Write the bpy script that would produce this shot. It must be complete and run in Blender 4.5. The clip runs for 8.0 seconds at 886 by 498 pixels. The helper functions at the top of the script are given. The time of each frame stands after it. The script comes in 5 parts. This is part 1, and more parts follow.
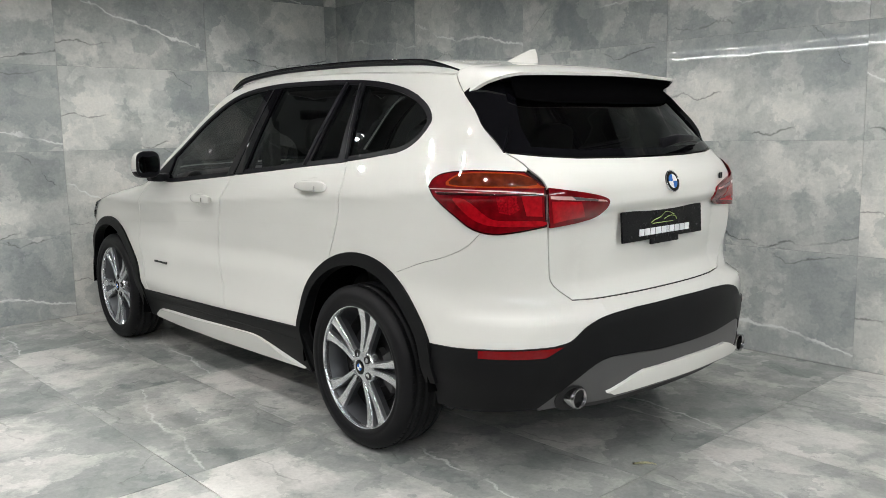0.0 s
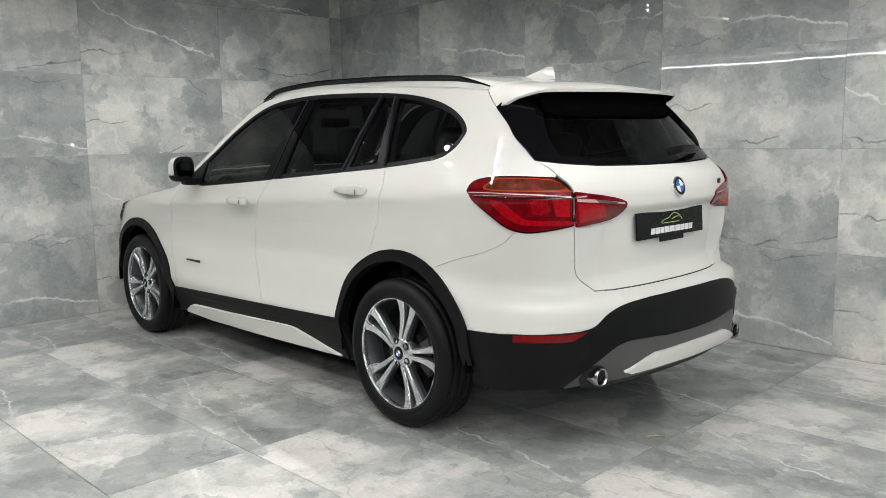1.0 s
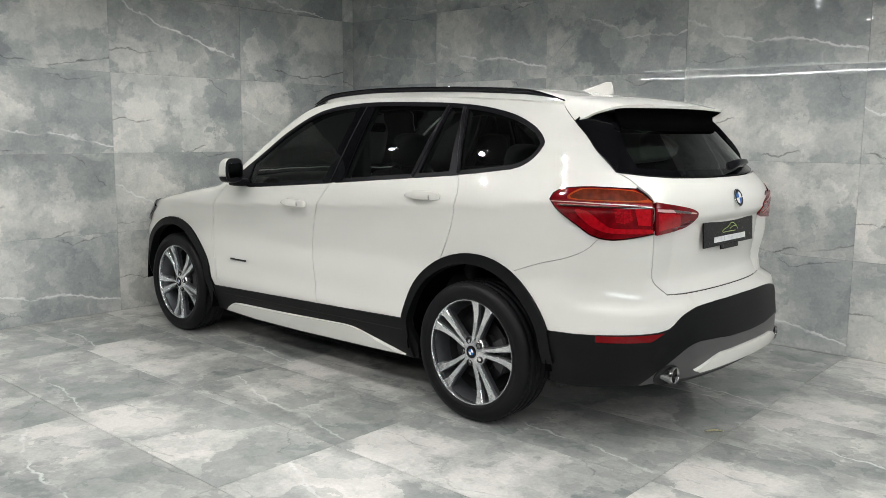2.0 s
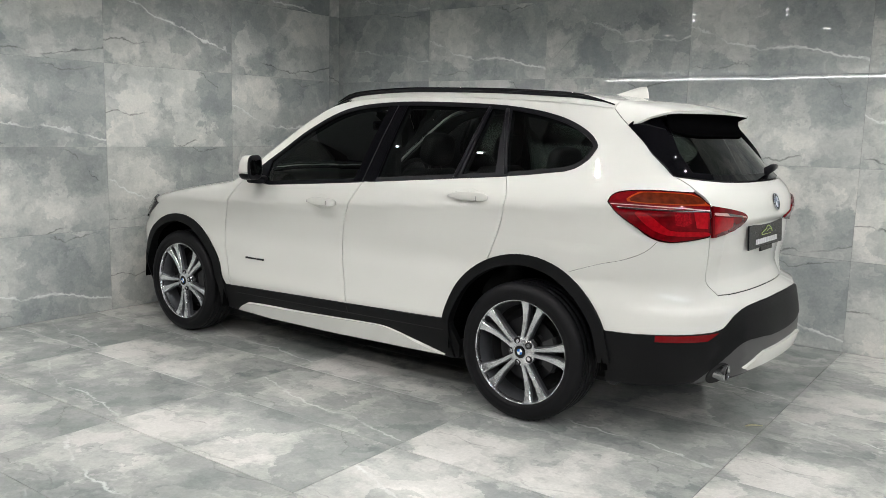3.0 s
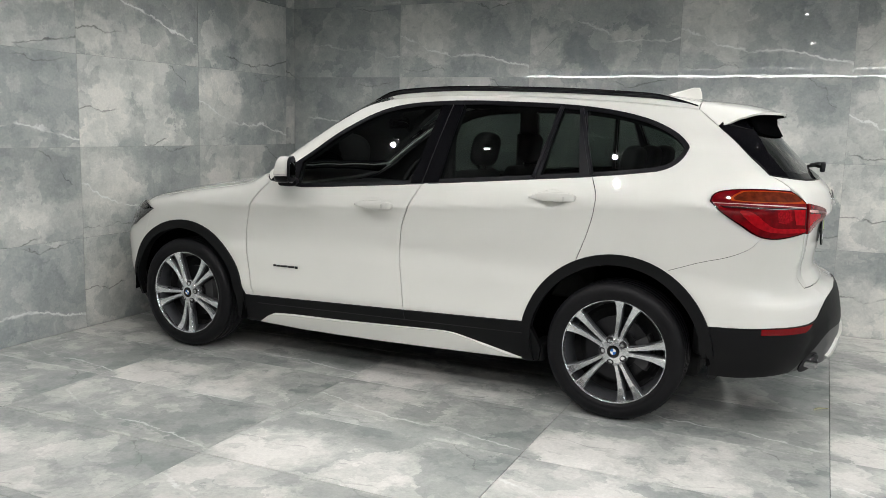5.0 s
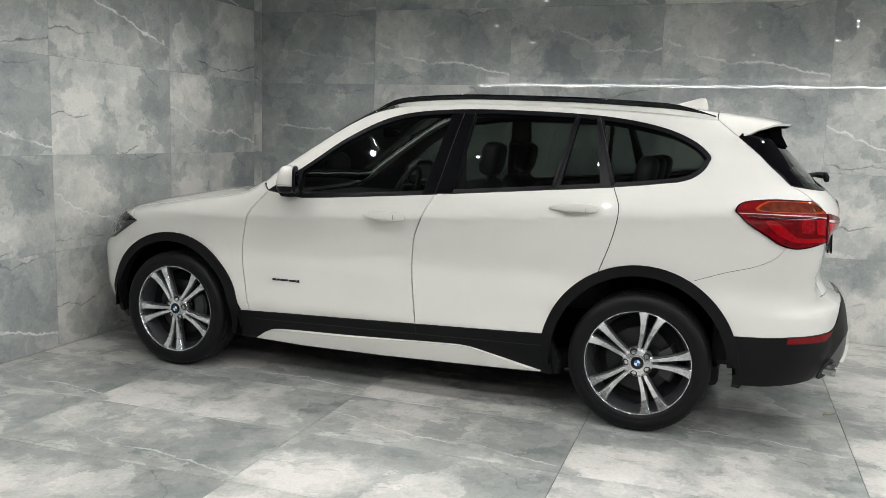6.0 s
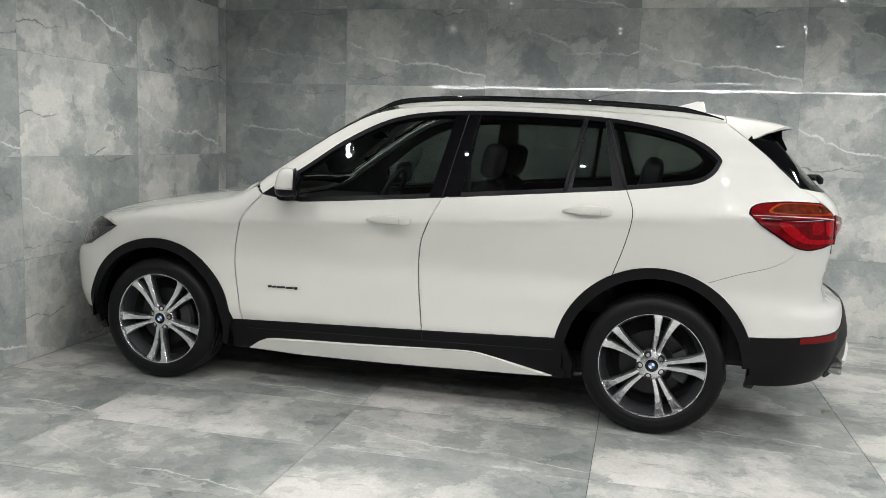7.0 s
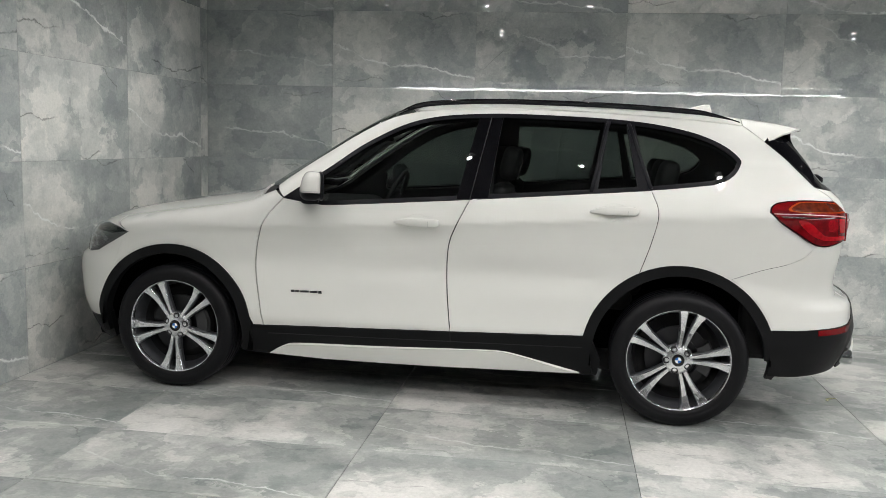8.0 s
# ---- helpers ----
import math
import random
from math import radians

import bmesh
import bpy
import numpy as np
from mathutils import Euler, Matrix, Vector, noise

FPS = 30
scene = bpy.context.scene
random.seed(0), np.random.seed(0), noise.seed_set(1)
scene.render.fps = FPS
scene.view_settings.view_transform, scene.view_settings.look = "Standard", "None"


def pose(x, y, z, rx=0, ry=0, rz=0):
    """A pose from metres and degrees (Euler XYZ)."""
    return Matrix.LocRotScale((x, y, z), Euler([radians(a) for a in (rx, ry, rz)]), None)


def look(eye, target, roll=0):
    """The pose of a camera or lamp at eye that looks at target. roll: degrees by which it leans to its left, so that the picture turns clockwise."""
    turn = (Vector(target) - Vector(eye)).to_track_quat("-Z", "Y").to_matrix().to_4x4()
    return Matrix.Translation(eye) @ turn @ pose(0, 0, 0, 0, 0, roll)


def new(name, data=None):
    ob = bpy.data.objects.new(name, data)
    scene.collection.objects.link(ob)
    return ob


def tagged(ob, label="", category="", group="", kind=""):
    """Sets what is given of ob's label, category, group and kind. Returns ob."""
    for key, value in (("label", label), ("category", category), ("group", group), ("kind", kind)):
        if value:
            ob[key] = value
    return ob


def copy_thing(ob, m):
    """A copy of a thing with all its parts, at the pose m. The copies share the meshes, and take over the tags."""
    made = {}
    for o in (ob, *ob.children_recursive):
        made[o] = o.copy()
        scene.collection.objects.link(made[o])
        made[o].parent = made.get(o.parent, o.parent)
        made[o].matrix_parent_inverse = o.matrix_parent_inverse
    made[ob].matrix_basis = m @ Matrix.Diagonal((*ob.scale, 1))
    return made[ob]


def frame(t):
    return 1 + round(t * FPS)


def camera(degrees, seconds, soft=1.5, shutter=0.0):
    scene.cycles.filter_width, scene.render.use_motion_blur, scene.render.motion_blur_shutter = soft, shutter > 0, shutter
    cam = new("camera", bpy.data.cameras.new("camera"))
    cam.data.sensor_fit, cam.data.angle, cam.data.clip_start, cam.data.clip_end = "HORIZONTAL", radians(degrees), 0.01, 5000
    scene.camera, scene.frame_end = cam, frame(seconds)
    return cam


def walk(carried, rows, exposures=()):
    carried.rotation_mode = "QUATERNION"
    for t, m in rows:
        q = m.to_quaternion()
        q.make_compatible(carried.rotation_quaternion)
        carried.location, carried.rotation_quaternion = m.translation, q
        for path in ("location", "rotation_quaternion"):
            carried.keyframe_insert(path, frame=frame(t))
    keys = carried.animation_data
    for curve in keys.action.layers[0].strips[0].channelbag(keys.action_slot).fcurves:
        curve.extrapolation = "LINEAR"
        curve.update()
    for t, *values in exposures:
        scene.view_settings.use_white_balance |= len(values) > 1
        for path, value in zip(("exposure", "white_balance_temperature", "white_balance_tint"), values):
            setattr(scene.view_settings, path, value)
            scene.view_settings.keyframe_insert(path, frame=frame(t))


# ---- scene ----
cam = camera(56.3, 8.0, soft=0.85)
PATH = [
    (0, (3.988, -2.804, 1.28), (2.526, -1.468, 1.001), -1.1),
    (0.5, (4.094, -2.979, 1.296), (2.649, -1.625, 1.019), -1.1),
    (1, (4.08, -3.251, 1.314), (2.665, -1.864, 1.04), -0.9),
    (1.5, (3.958, -3.53, 1.342), (2.585, -2.102, 1.068), -0.3),
    (3, (3.305, -4.191, 1.385), (2.136, -2.593, 1.099), 1.4),
    (3.5, (3.037, -4.267, 1.354), (1.948, -2.615, 1.064), 1.4),
    (4, (2.76, -4.364, 1.37), (1.752, -2.662, 1.077), 1.1),
    (4.5, (2.464, -4.589, 1.387), (1.55, -2.835, 1.09), 1.2),
    (6, (1.682, -4.808, 1.391), (1.043, -2.933, 1.119), 1.7),
    (6.5, (1.456, -4.869, 1.383), (0.909, -2.964, 1.116), 1.8),
    (7, (1.233, -4.841, 1.376), (0.776, -2.912, 1.115), 1.9),
    (7.5, (0.969, -4.922, 1.374), (0.605, -2.973, 1.115), 1.9),
    (8, (0.735, -4.977, 1.373), (0.452, -3.014, 1.118), 1.7),
]
walk(cam, [(t, look(eye, target, roll)) for t, eye, target, roll in PATH])

# ---- light: a closed showroom lit by ceiling downlights and linear lamps ----
world = bpy.data.worlds.new("world")
scene.world = world
world.use_nodes = True
world.node_tree.nodes["Background"].inputs[0].default_value = (0.9, 0.95, 1.0, 1)
world.node_tree.nodes["Background"].inputs[1].default_value = 0.02
scene.view_settings.exposure = 0.0

# ---- materials ----
def material(name):
    m = bpy.data.materials.new(name)
    m.use_nodes = True
    nt = m.node_tree
    return m, nt, nt.nodes["Principled BSDF"]


def node(nt, kind, **values):
    n = nt.nodes.new(kind)
    for key, value in values.items():
        if key == "operation":
            n.operation = value
        elif key == "feature":
            n.feature = value
        elif key in n.inputs:
            n.inputs[key].default_value = value
        else:
            raise KeyError(key)
    return n


def ramp(nt, source, stops):
    r = nt.nodes.new("ShaderNodeValToRGB")
    el = r.color_ramp.elements
    while len(el) < len(stops):
        el.new(0.5)
    for e, (at, value) in zip(el, stops):
        e.position = at
        e.color = (*value, 1) if isinstance(value, tuple) else (value, value, value, 1)
    nt.links.new(source, r.inputs[0])
    return r.outputs[0]


def mixed(nt, fac, a, b, blend="MIX"):
    m = nt.nodes.new("ShaderNodeMix")
    m.data_type, m.blend_type = "RGBA", blend
    for socket, value in ((m.inputs[0], fac), (m.inputs[6], a), (m.inputs[7], b)):
        if isinstance(value, bpy.types.NodeSocket):
            nt.links.new(value, socket)
        else:
            socket.default_value = value if isinstance(value, (int, float)) else (*value, 1)
    return m.outputs[2]


def bumped(nt, bsdf, height, strength, distance):
    b = node(nt, "ShaderNodeBump", Strength=strength, Distance=distance)
    nt.links.new(height, b.inputs["Height"])
    nt.links.new(b.outputs[0], bsdf.inputs["Normal"])


def plain(name, colour, rough=0.5, metal=0.0, coat=0.0, grain=0.0, scale=60.0, spread=0.06, spec=0.5):
    """A painted, moulded or metal surface with slight unevenness in tone and gloss."""
    m, nt, p = material(name)
    geo = node(nt, "ShaderNodeTexCoord")
    n = node(nt, "ShaderNodeTexNoise", Scale=scale, Detail=4.0)
    nt.links.new(geo.outputs["Object"], n.inputs["Vector"])
    low = tuple(c * (1 - spread) for c in colour)
    high = tuple(min(1, c * (1 + spread)) for c in colour)
    nt.links.new(ramp(nt, n.outputs[0], [(0.3, low), (0.7, high)]), p.inputs["Base Color"])
    nt.links.new(ramp(nt, n.outputs[0], [(0.3, max(0.0, rough - 0.04)), (0.7, rough + 0.04)]), p.inputs["Roughness"])
    p.inputs["Metallic"].default_value = metal
    p.inputs["Coat Weight"].default_value = coat
    p.inputs["Coat Roughness"].default_value = 0.012
    p.inputs["Coat IOR"].default_value = 1.6
    p.inputs["Specular IOR Level"].default_value = spec
    if grain:
        bumped(nt, p, n.outputs[0], grain, 0.002)
    return m


def glass(name, tint, gloss=0.9):
    """Thin tinted glass: see-through with a Fresnel gloss."""
    m, nt, p = material(name)
    t = node(nt, "ShaderNodeBsdfTransparent", Color=(*tint, 1))
    g = node(nt, "ShaderNodeBsdfGlossy", Roughness=0.015, Color=(gloss, gloss, gloss, 1))
    f = node(nt, "ShaderNodeFresnel", IOR=1.5)
    mix = nt.nodes.new("ShaderNodeMixShader")
    nt.links.new(f.outputs[0], mix.inputs[0])
    nt.links.new(t.outputs[0], mix.inputs[1])
    nt.links.new(g.outputs[0], mix.inputs[2])
    nt.links.new(mix.outputs[0], nt.nodes["Material Output"].inputs[0])
    return m


def glow(name, colour, strength):
    m, nt, p = material(name)
    p.inputs["Base Color"].default_value = (0.8, 0.8, 0.8, 1)
    p.inputs["Emission Color"].default_value = (*colour, 1)
    p.inputs["Emission Strength"].default_value = strength
    return m


def maths(nt, op, *values):
    m = node(nt, "ShaderNodeMath", operation=op)
    for socket, value in zip(m.inputs, values):
        if isinstance(value, bpy.types.NodeSocket):
            nt.links.new(value, socket)
        else:
            socket.default_value = value
    return m.outputs[0]


def noisy(nt, at, scale, detail=5.0, rough=0.6, distortion=0.0):
    n = node(nt, "ShaderNodeTexNoise", Scale=scale, Detail=detail, Roughness=rough, Distortion=distortion)
    nt.links.new(at, n.inputs["Vector"])
    return n.outputs[0]


def across(*pts):
    """Points of a print, given as shares of a tile's width and height, in metres from its middle."""
    return [((u - 0.5) * 1.15, (v - 0.5) * 0.6) for u, v in pts]


def marble(name, pale, light, dark, rough, shift, wave, patches, veins, depth=1.0, drawn=1.0):
    """Polished grey marble-look porcelain: ragged paler and darker areas (centre, half sizes, tone, as shares of the tile),
    white veins and dark cracks (points, half width, colour, strength) and a grain that changes from tile to tile."""
    m, nt, p = material(name)
    tc = node(nt, "ShaderNodeTexCoord")
    info = node(nt, "ShaderNodeObjectInfo")
    chance = info.outputs["Random"]
    which = maths(nt, "FLOOR", maths(nt, "MULTIPLY", chance, 9.0))
    far = maths(nt, "MULTIPLY_ADD", which, 3.7, shift)
    off = node(nt, "ShaderNodeCombineXYZ")
    nt.links.new(far, off.inputs[0])
    nt.links.new(far, off.inputs[2])
    add = node(nt, "ShaderNodeVectorMath", operation="ADD")
    nt.links.new(tc.outputs["Object"], add.inputs[0])
    nt.links.new(off.outputs[0], add.inputs[1])
    pos = add.outputs[0]
    cloud = noisy(nt, pos, 1.9, 4.0, 0.5, 0.3)
    flake = noisy(nt, pos, 5.0, 8.0, 0.62, 0.6)
    chips = noisy(nt, pos, 16.0, 7.0, 0.68, 0.4)
    fine = noisy(nt, pos, 60.0, 5.0, 0.7)
    mid = tuple(a * 0.5 + b * 0.5 for a, b in zip(light, dark))
    # broken plates at two sizes: ragged cells, each with a tone of its own
    ragged = node(nt, "ShaderNodeTexNoise", Scale=7.0, Detail=7.0, Roughness=0.62)
    nt.links.new(pos, ragged.inputs["Vector"])
    push = node(nt, "ShaderNodeVectorMath", operation="MULTIPLY_ADD")
    nt.links.new(ragged.outputs["Color"], push.inputs[0])
    push.inputs[1].default_value = (0.30, 0.30, 0.30)
    nt.links.new(pos, push.inputs[2])
    plates = []
    for size, soft in ((3.4, 0.03), (9.0, 0.12)):
        cell = node(nt, "ShaderNodeTexVoronoi", feature="SMOOTH_F1", Scale=size, Smoothness=soft)
        nt.links.new(push.outputs[0], cell.inputs["Vector"])
        part_of = node(nt, "ShaderNodeSeparateColor")
        nt.links.new(cell.outputs["Color"], part_of.inputs[0])
        plates.append(part_of.outputs[0])
    # the print's own areas, with torn edges
    torn = node(nt, "ShaderNodeVectorMath", operation="MULTIPLY_ADD")
    nt.links.new(ragged.outputs["Color"], torn.inputs[0])
    torn.inputs[1].default_value = (0.34, 0.34, 0.0)
    nt.links.new(tc.outputs["Object"], torn.inputs[2])
    tone = maths(nt, "MULTIPLY_ADD", cloud, 0.55 * depth, 0.5 - 0.275 * depth)
    for field, amount in ((flake, 0.42 * depth), (chips, 0.36 * depth), (plates[0], 0.30 * depth), (plates[1], 0.20 * depth)):
        tone = maths(nt, "ADD", tone, maths(nt, "MULTIPLY_ADD", field, amount, -amount / 2))
    for (u, v), ru, rv, amount in patches:
        (cx, cy), = across((u, v))
        near = node(nt, "ShaderNodeVectorMath", operation="SUBTRACT")
        nt.links.new(torn.outputs[0], near.inputs[0])
        near.inputs[1].default_value = (cx + 0.17, cy + 0.17, 0)
        scaled = node(nt, "ShaderNodeVectorMath", operation="MULTIPLY")
        nt.links.new(near.outputs[0], scaled.inputs[0])
        scaled.inputs[1].default_value = (1 / (ru * 1.15), 1 / (rv * 0.6), 0)
        length = node(nt, "ShaderNodeVectorMath", operation="LENGTH")
        nt.links.new(scaled.outputs[0], length.inputs[0])
        inside = ramp(nt, length.outputs["Value"], [(0.66, 1.0), (1.0, 0.0)])
        tone = maths(nt, "ADD", tone, maths(nt, "MULTIPLY", inside, amount * depth))
    base = ramp(nt, tone, [(0.16, dark), (0.46, mid), (0.62, light), (0.82, pale)])
    base = mixed(nt, ramp(nt, chips, [(0.30, 0.35 * depth), (0.41, 0.0)]), base, dark)
    base = mixed(nt, 1.0, base, ramp(nt, fine, [(0.3, 0.90), (0.7, 1.08)]), "MULTIPLY")
    shade = ramp(nt, maths(nt, "FRACT", maths(nt, "MULTIPLY", chance, 7.31)), [(0.0, 0.94), (1.0, 1.06)])
    base = mixed(nt, 1.0, base, shade, "MULTIPLY")
    # veins and cracks: each a crooked line that keeps to its print, a little higher or lower from tile to tile
    xyz = node(nt, "ShaderNodeSeparateXYZ")
    nt.links.new(tc.outputs["Object"], xyz.inputs[0])
    bend = maths(nt, "MULTIPLY_ADD", noisy(nt, pos, 7.0, 8.0, 0.62), 0.11, -0.055)
    rise = maths(nt, "MULTIPLY_ADD", maths(nt, "FRACT", maths(nt, "MULTIPLY", chance, 5.3)), 0.05, -0.025)
    y = maths(nt, "ADD", maths(nt, "ADD", xyz.outputs[1], bend), rise)
    along = maths(nt, "MULTIPLY_ADD", maths(nt, "ADD", xyz.outputs[0], bend), 1 / 1.4, 0.5)
    gaps = noisy(nt, pos, 4.5, 4.0, 0.6)
    thick = noisy(nt, pos, 14.0, 4.0, 0.6)
    for pts, wide, colour, strength in veins:
        strength *= drawn * (0.7 if colour == CRACK else 1.0)
        r = nt.nodes.new("ShaderNodeValToRGB")
        el = r.color_ramp.elements
        pts = across(*pts)
        stops = [(pts[0][0] - 0.05, pts[0][1], 0.0)] + [(a, c, 1.0) for a, c in pts] + [(pts[-1][0] + 0.05, pts[-1][1], 0.0)]
        while len(el) < len(stops):
            el.new(0.5)
        for e, (a, c, on_line) in zip(el, stops):
            e.position, e.color = a / 1.4 + 0.5, (c + 0.5, on_line, 0, 1)
        nt.links.new(along, r.inputs[0])
        line = node(nt, "ShaderNodeSeparateColor")
        nt.links.new(r.outputs[0], line.inputs[0])
        gap = maths(nt, "ABSOLUTE", maths(nt, "SUBTRACT", y, maths(nt, "SUBTRACT", line.outputs[0], 0.5)))
        gap = maths(nt, "MULTIPLY_ADD", maths(nt, "SUBTRACT", thick, 0.5), wide * 4.0, gap)
        mask = ramp(nt, gap, [(0.0, strength), (wide * 0.5, strength), (wide * 1.7, 0.0)])
        mask = maths(nt, "MULTIPLY", maths(nt, "MULTIPLY", mask, line.outputs[1]), ramp(nt, gaps, [(0.36, 0.1), (0.54, 1.0)]))
        base = mixed(nt, mask, base, colour)
    nt.links.new(base, p.inputs["Base Color"])
    nt.links.new(ramp(nt, flake, [(0.35, rough * 0.7), (0.65, rough * 1.3)]), p.inputs["Roughness"])
    bumped(nt, p, maths(nt, "MULTIPLY_ADD", noisy(nt, pos, 9.0, 2.0), 0.16, noisy(nt, pos, 2.4, 1.0)), wave, 0.004)
    return m


# the prints of the tiles: A a long white vein, B a pale corner and two short veins, Q pale and cracked, R cracked along
# its foot, D a steep vein, E a faint vein with the dim corner's shade painted in
VEIN, FAINT, CRACK = (0.80, 0.82, 0.80), (0.62, 0.65, 0.64), (0.03, 0.034, 0.034)
PRINTS = {
    "A": ([((0.20, 0.62), 0.30, 0.42, 0.20), ((0.84, 0.55), 0.24, 0.55, -0.20), ((0.55, 0.10), 0.24, 0.17, -0.24), ((0.60, 0.85), 0.20, 0.20, -0.10)],
          [([(0.0, 0.57), (0.12, 0.46), (0.25, 0.36), (0.42, 0.28), (0.55, 0.27), (0.68, 0.28), (0.82, 0.20), (1.0, 0.13)], 0.0052, VEIN, 0.9),
           ([(0.04, 0.10), (0.16, 0.07), (0.27, 0.12), (0.34, 0.08)], 0.0030, CRACK, 0.8), ([(0.62, 0.97), (0.70, 0.90), (0.80, 0.92), (0.90, 0.98)], 0.0030, CRACK, 0.7)]),
    "B": ([((0.55, 0.50), 0.95, 0.95, -0.08), ((0.10, 0.40), 0.16, 0.34, 0.36), ((0.42, 0.32), 0.22, 0.36, -0.22), ((0.78, 0.16), 0.30, 0.18, 0.10), ((0.60, 0.80), 0.36, 0.28, -0.16)],
          [([(0.20, 0.87), (0.30, 0.76), (0.42, 0.62), (0.53, 0.53)], 0.0042, FAINT, 0.7), ([(0.60, 0.44), (0.70, 0.48), (0.82, 0.44), (1.0, 0.46)], 0.0042, VEIN, 0.75),
           ([(0.06, 0.28), (0.14, 0.44), (0.19, 0.52)], 0.0030, CRACK, 0.6)]),
    "Q": ([((0.17, 0.32), 0.27, 0.42, 0.34), ((0.60, 0.18), 0.20, 0.26, 0.24), ((0.42, 0.55), 0.26, 0.28, 0.14), ((0.88, 0.72), 0.22, 0.36, -0.20), ((0.30, 0.92), 0.34, 0.12, -0.12)],
          [([(0.0, 0.40), (0.09, 0.43), (0.18, 0.37), (0.27, 0.42)], 0.0034, CRACK, 0.85), ([(0.74, 0.97), (0.80, 0.88), (0.86, 0.80), (0.92, 0.62)], 0.0040, CRACK, 0.8),
           ([(0.50, 0.04), (0.58, 0.02), (0.66, 0.07)], 0.0034, CRACK, 0.85)]),
    "R": ([((0.78, 0.74), 0.32, 0.34, 0.28), ((0.30, 0.18), 0.20, 0.20, -0.34), ((0.15, 0.70), 0.24, 0.30, -0.06), ((0.62, 0.14), 0.14, 0.14, 0.12)],
          [([(0.30, 0.15), (0.44, 0.10), (0.56, 0.04), (0.66, 0.08), (0.80, 0.09), (1.0, 0.17)], 0.0040, CRACK, 0.9), ([(0.62, 0.06), (0.66, 0.0)], 0.003, CRACK, 0.8)]),
    # E's first tone darkens the whole tile: corner shade put into its colour
    "E": ([((0.50, 0.50), 1.40, 1.40, -0.22), ((0.12, 0.36), 0.16, 0.30, 0.14), ((0.62, 0.72), 0.26, 0.24, 0.10)],
          [([(0.20, 0.44), (0.38, 0.40), (0.56, 0.38), (0.74, 0.33), (1.0, 0.22)], 0.0046, FAINT, 0.8), ([(0.62, 0.92), (0.74, 0.88), (0.86, 0.94)], 0.0030, CRACK, 0.7)]),
    "D": ([((0.10, 0.25), 0.18, 0.24, 0.30), ((0.55, 0.25), 0.26, 0.26, 0.10), ((0.60, 0.72), 0.22, 0.30, -0.18), ((0.90, 0.50), 0.20, 0.50, -0.22)],
          [([(0.0, 1.0), (0.10, 0.92), (0.22, 0.80), (0.34, 0.68), (0.48, 0.60), (0.58, 0.58), (0.70, 0.50), (0.84, 0.40), (1.0, 0.28)], 0.0056, VEIN, 0.9),
           ([(0.0, 0.30), (0.10, 0.33), (0.20, 0.28), (0.30, 0.33)], 0.0032, CRACK, 0.85)]),
}
WALL_TILES = {k: marble("grey_marble_wall_tile_" + n, (0.74, 0.73, 0.69), (0.57, 0.585, 0.56), (0.26, 0.29, 0.295), 0.018, 3.1 * i, 0.16, *PRINTS[k], depth=0.68) for i, (k, n) in enumerate(zip("ABQRDE", ("veined", "patched", "pale", "cracked", "streaked", "dark")))}
FLOOR_TILES = {k: marble("grey_marble_floor_tile_" + n, (0.68, 0.665, 0.635), (0.51, 0.512, 0.488), (0.225, 0.246, 0.242), 0.035, 11.0 + i, 0.03, *PRINTS[k], depth=0.72, drawn=0.62) for i, (k, n) in enumerate(zip("AQ", ("veined", "pale")))}
GROUT = plain("dark_grout", (0.06, 0.062, 0.06), 0.8)
WALL_GROUT = plain("grey_grout", (0.30, 0.31, 0.30), 0.8)
DARK_WALL = plain("dark_grey_wall_paint", (0.09, 0.092, 0.095), 0.7, grain=0.1)
PLASTER = plain("dark_ceiling_paint", (0.10, 0.10, 0.105), 0.7, grain=0.1)
RIM_WHITE = plain("white_lamp_rim", (0.7, 0.7, 0.7), 0.5)
PAINT = plain("white_car_paint", (0.735, 0.731, 0.692), 0.5, coat=1.0, scale=3.0, spread=0.01, spec=0.05)
PAINT_SIDE = plain("white_car_paint_with_pressed_crease", (0.735, 0.731, 0.692), 0.5, coat=1.0, scale=3.0, spread=0.01, spec=0.05)


def crease(m, wide, deep):
    """A soft pressed line along the doors that rises towards the tail: relief of the clear coat."""
    nt = m.node_tree
    xyz = node(nt, "ShaderNodeSeparateXYZ")
    nt.links.new(node(nt, "ShaderNodeTexCoord").outputs["Object"], xyz.inputs[0])
    line = maths(nt, "MINIMUM", maths(nt, "MULTIPLY_ADD", xyz.outputs[0], 0.063, 0.845), 0.890)
    t = maths(nt, "MULTIPLY_ADD", maths(nt, "SUBTRACT", xyz.outputs[2], line), 1 / wide, 1.0)
    t = maths(nt, "MINIMUM", maths(nt, "MAXIMUM", t, 0.0), 1.0)
    b = node(nt, "ShaderNodeBump", Strength=1.0, Distance=1.0)
    nt.links.new(maths(nt, "MULTIPLY", maths(nt, "MULTIPLY", t, t), -deep), b.inputs["Height"])
    nt.links.new(b.outputs[0], nt.nodes["Principled BSDF"].inputs["Coat Normal"])


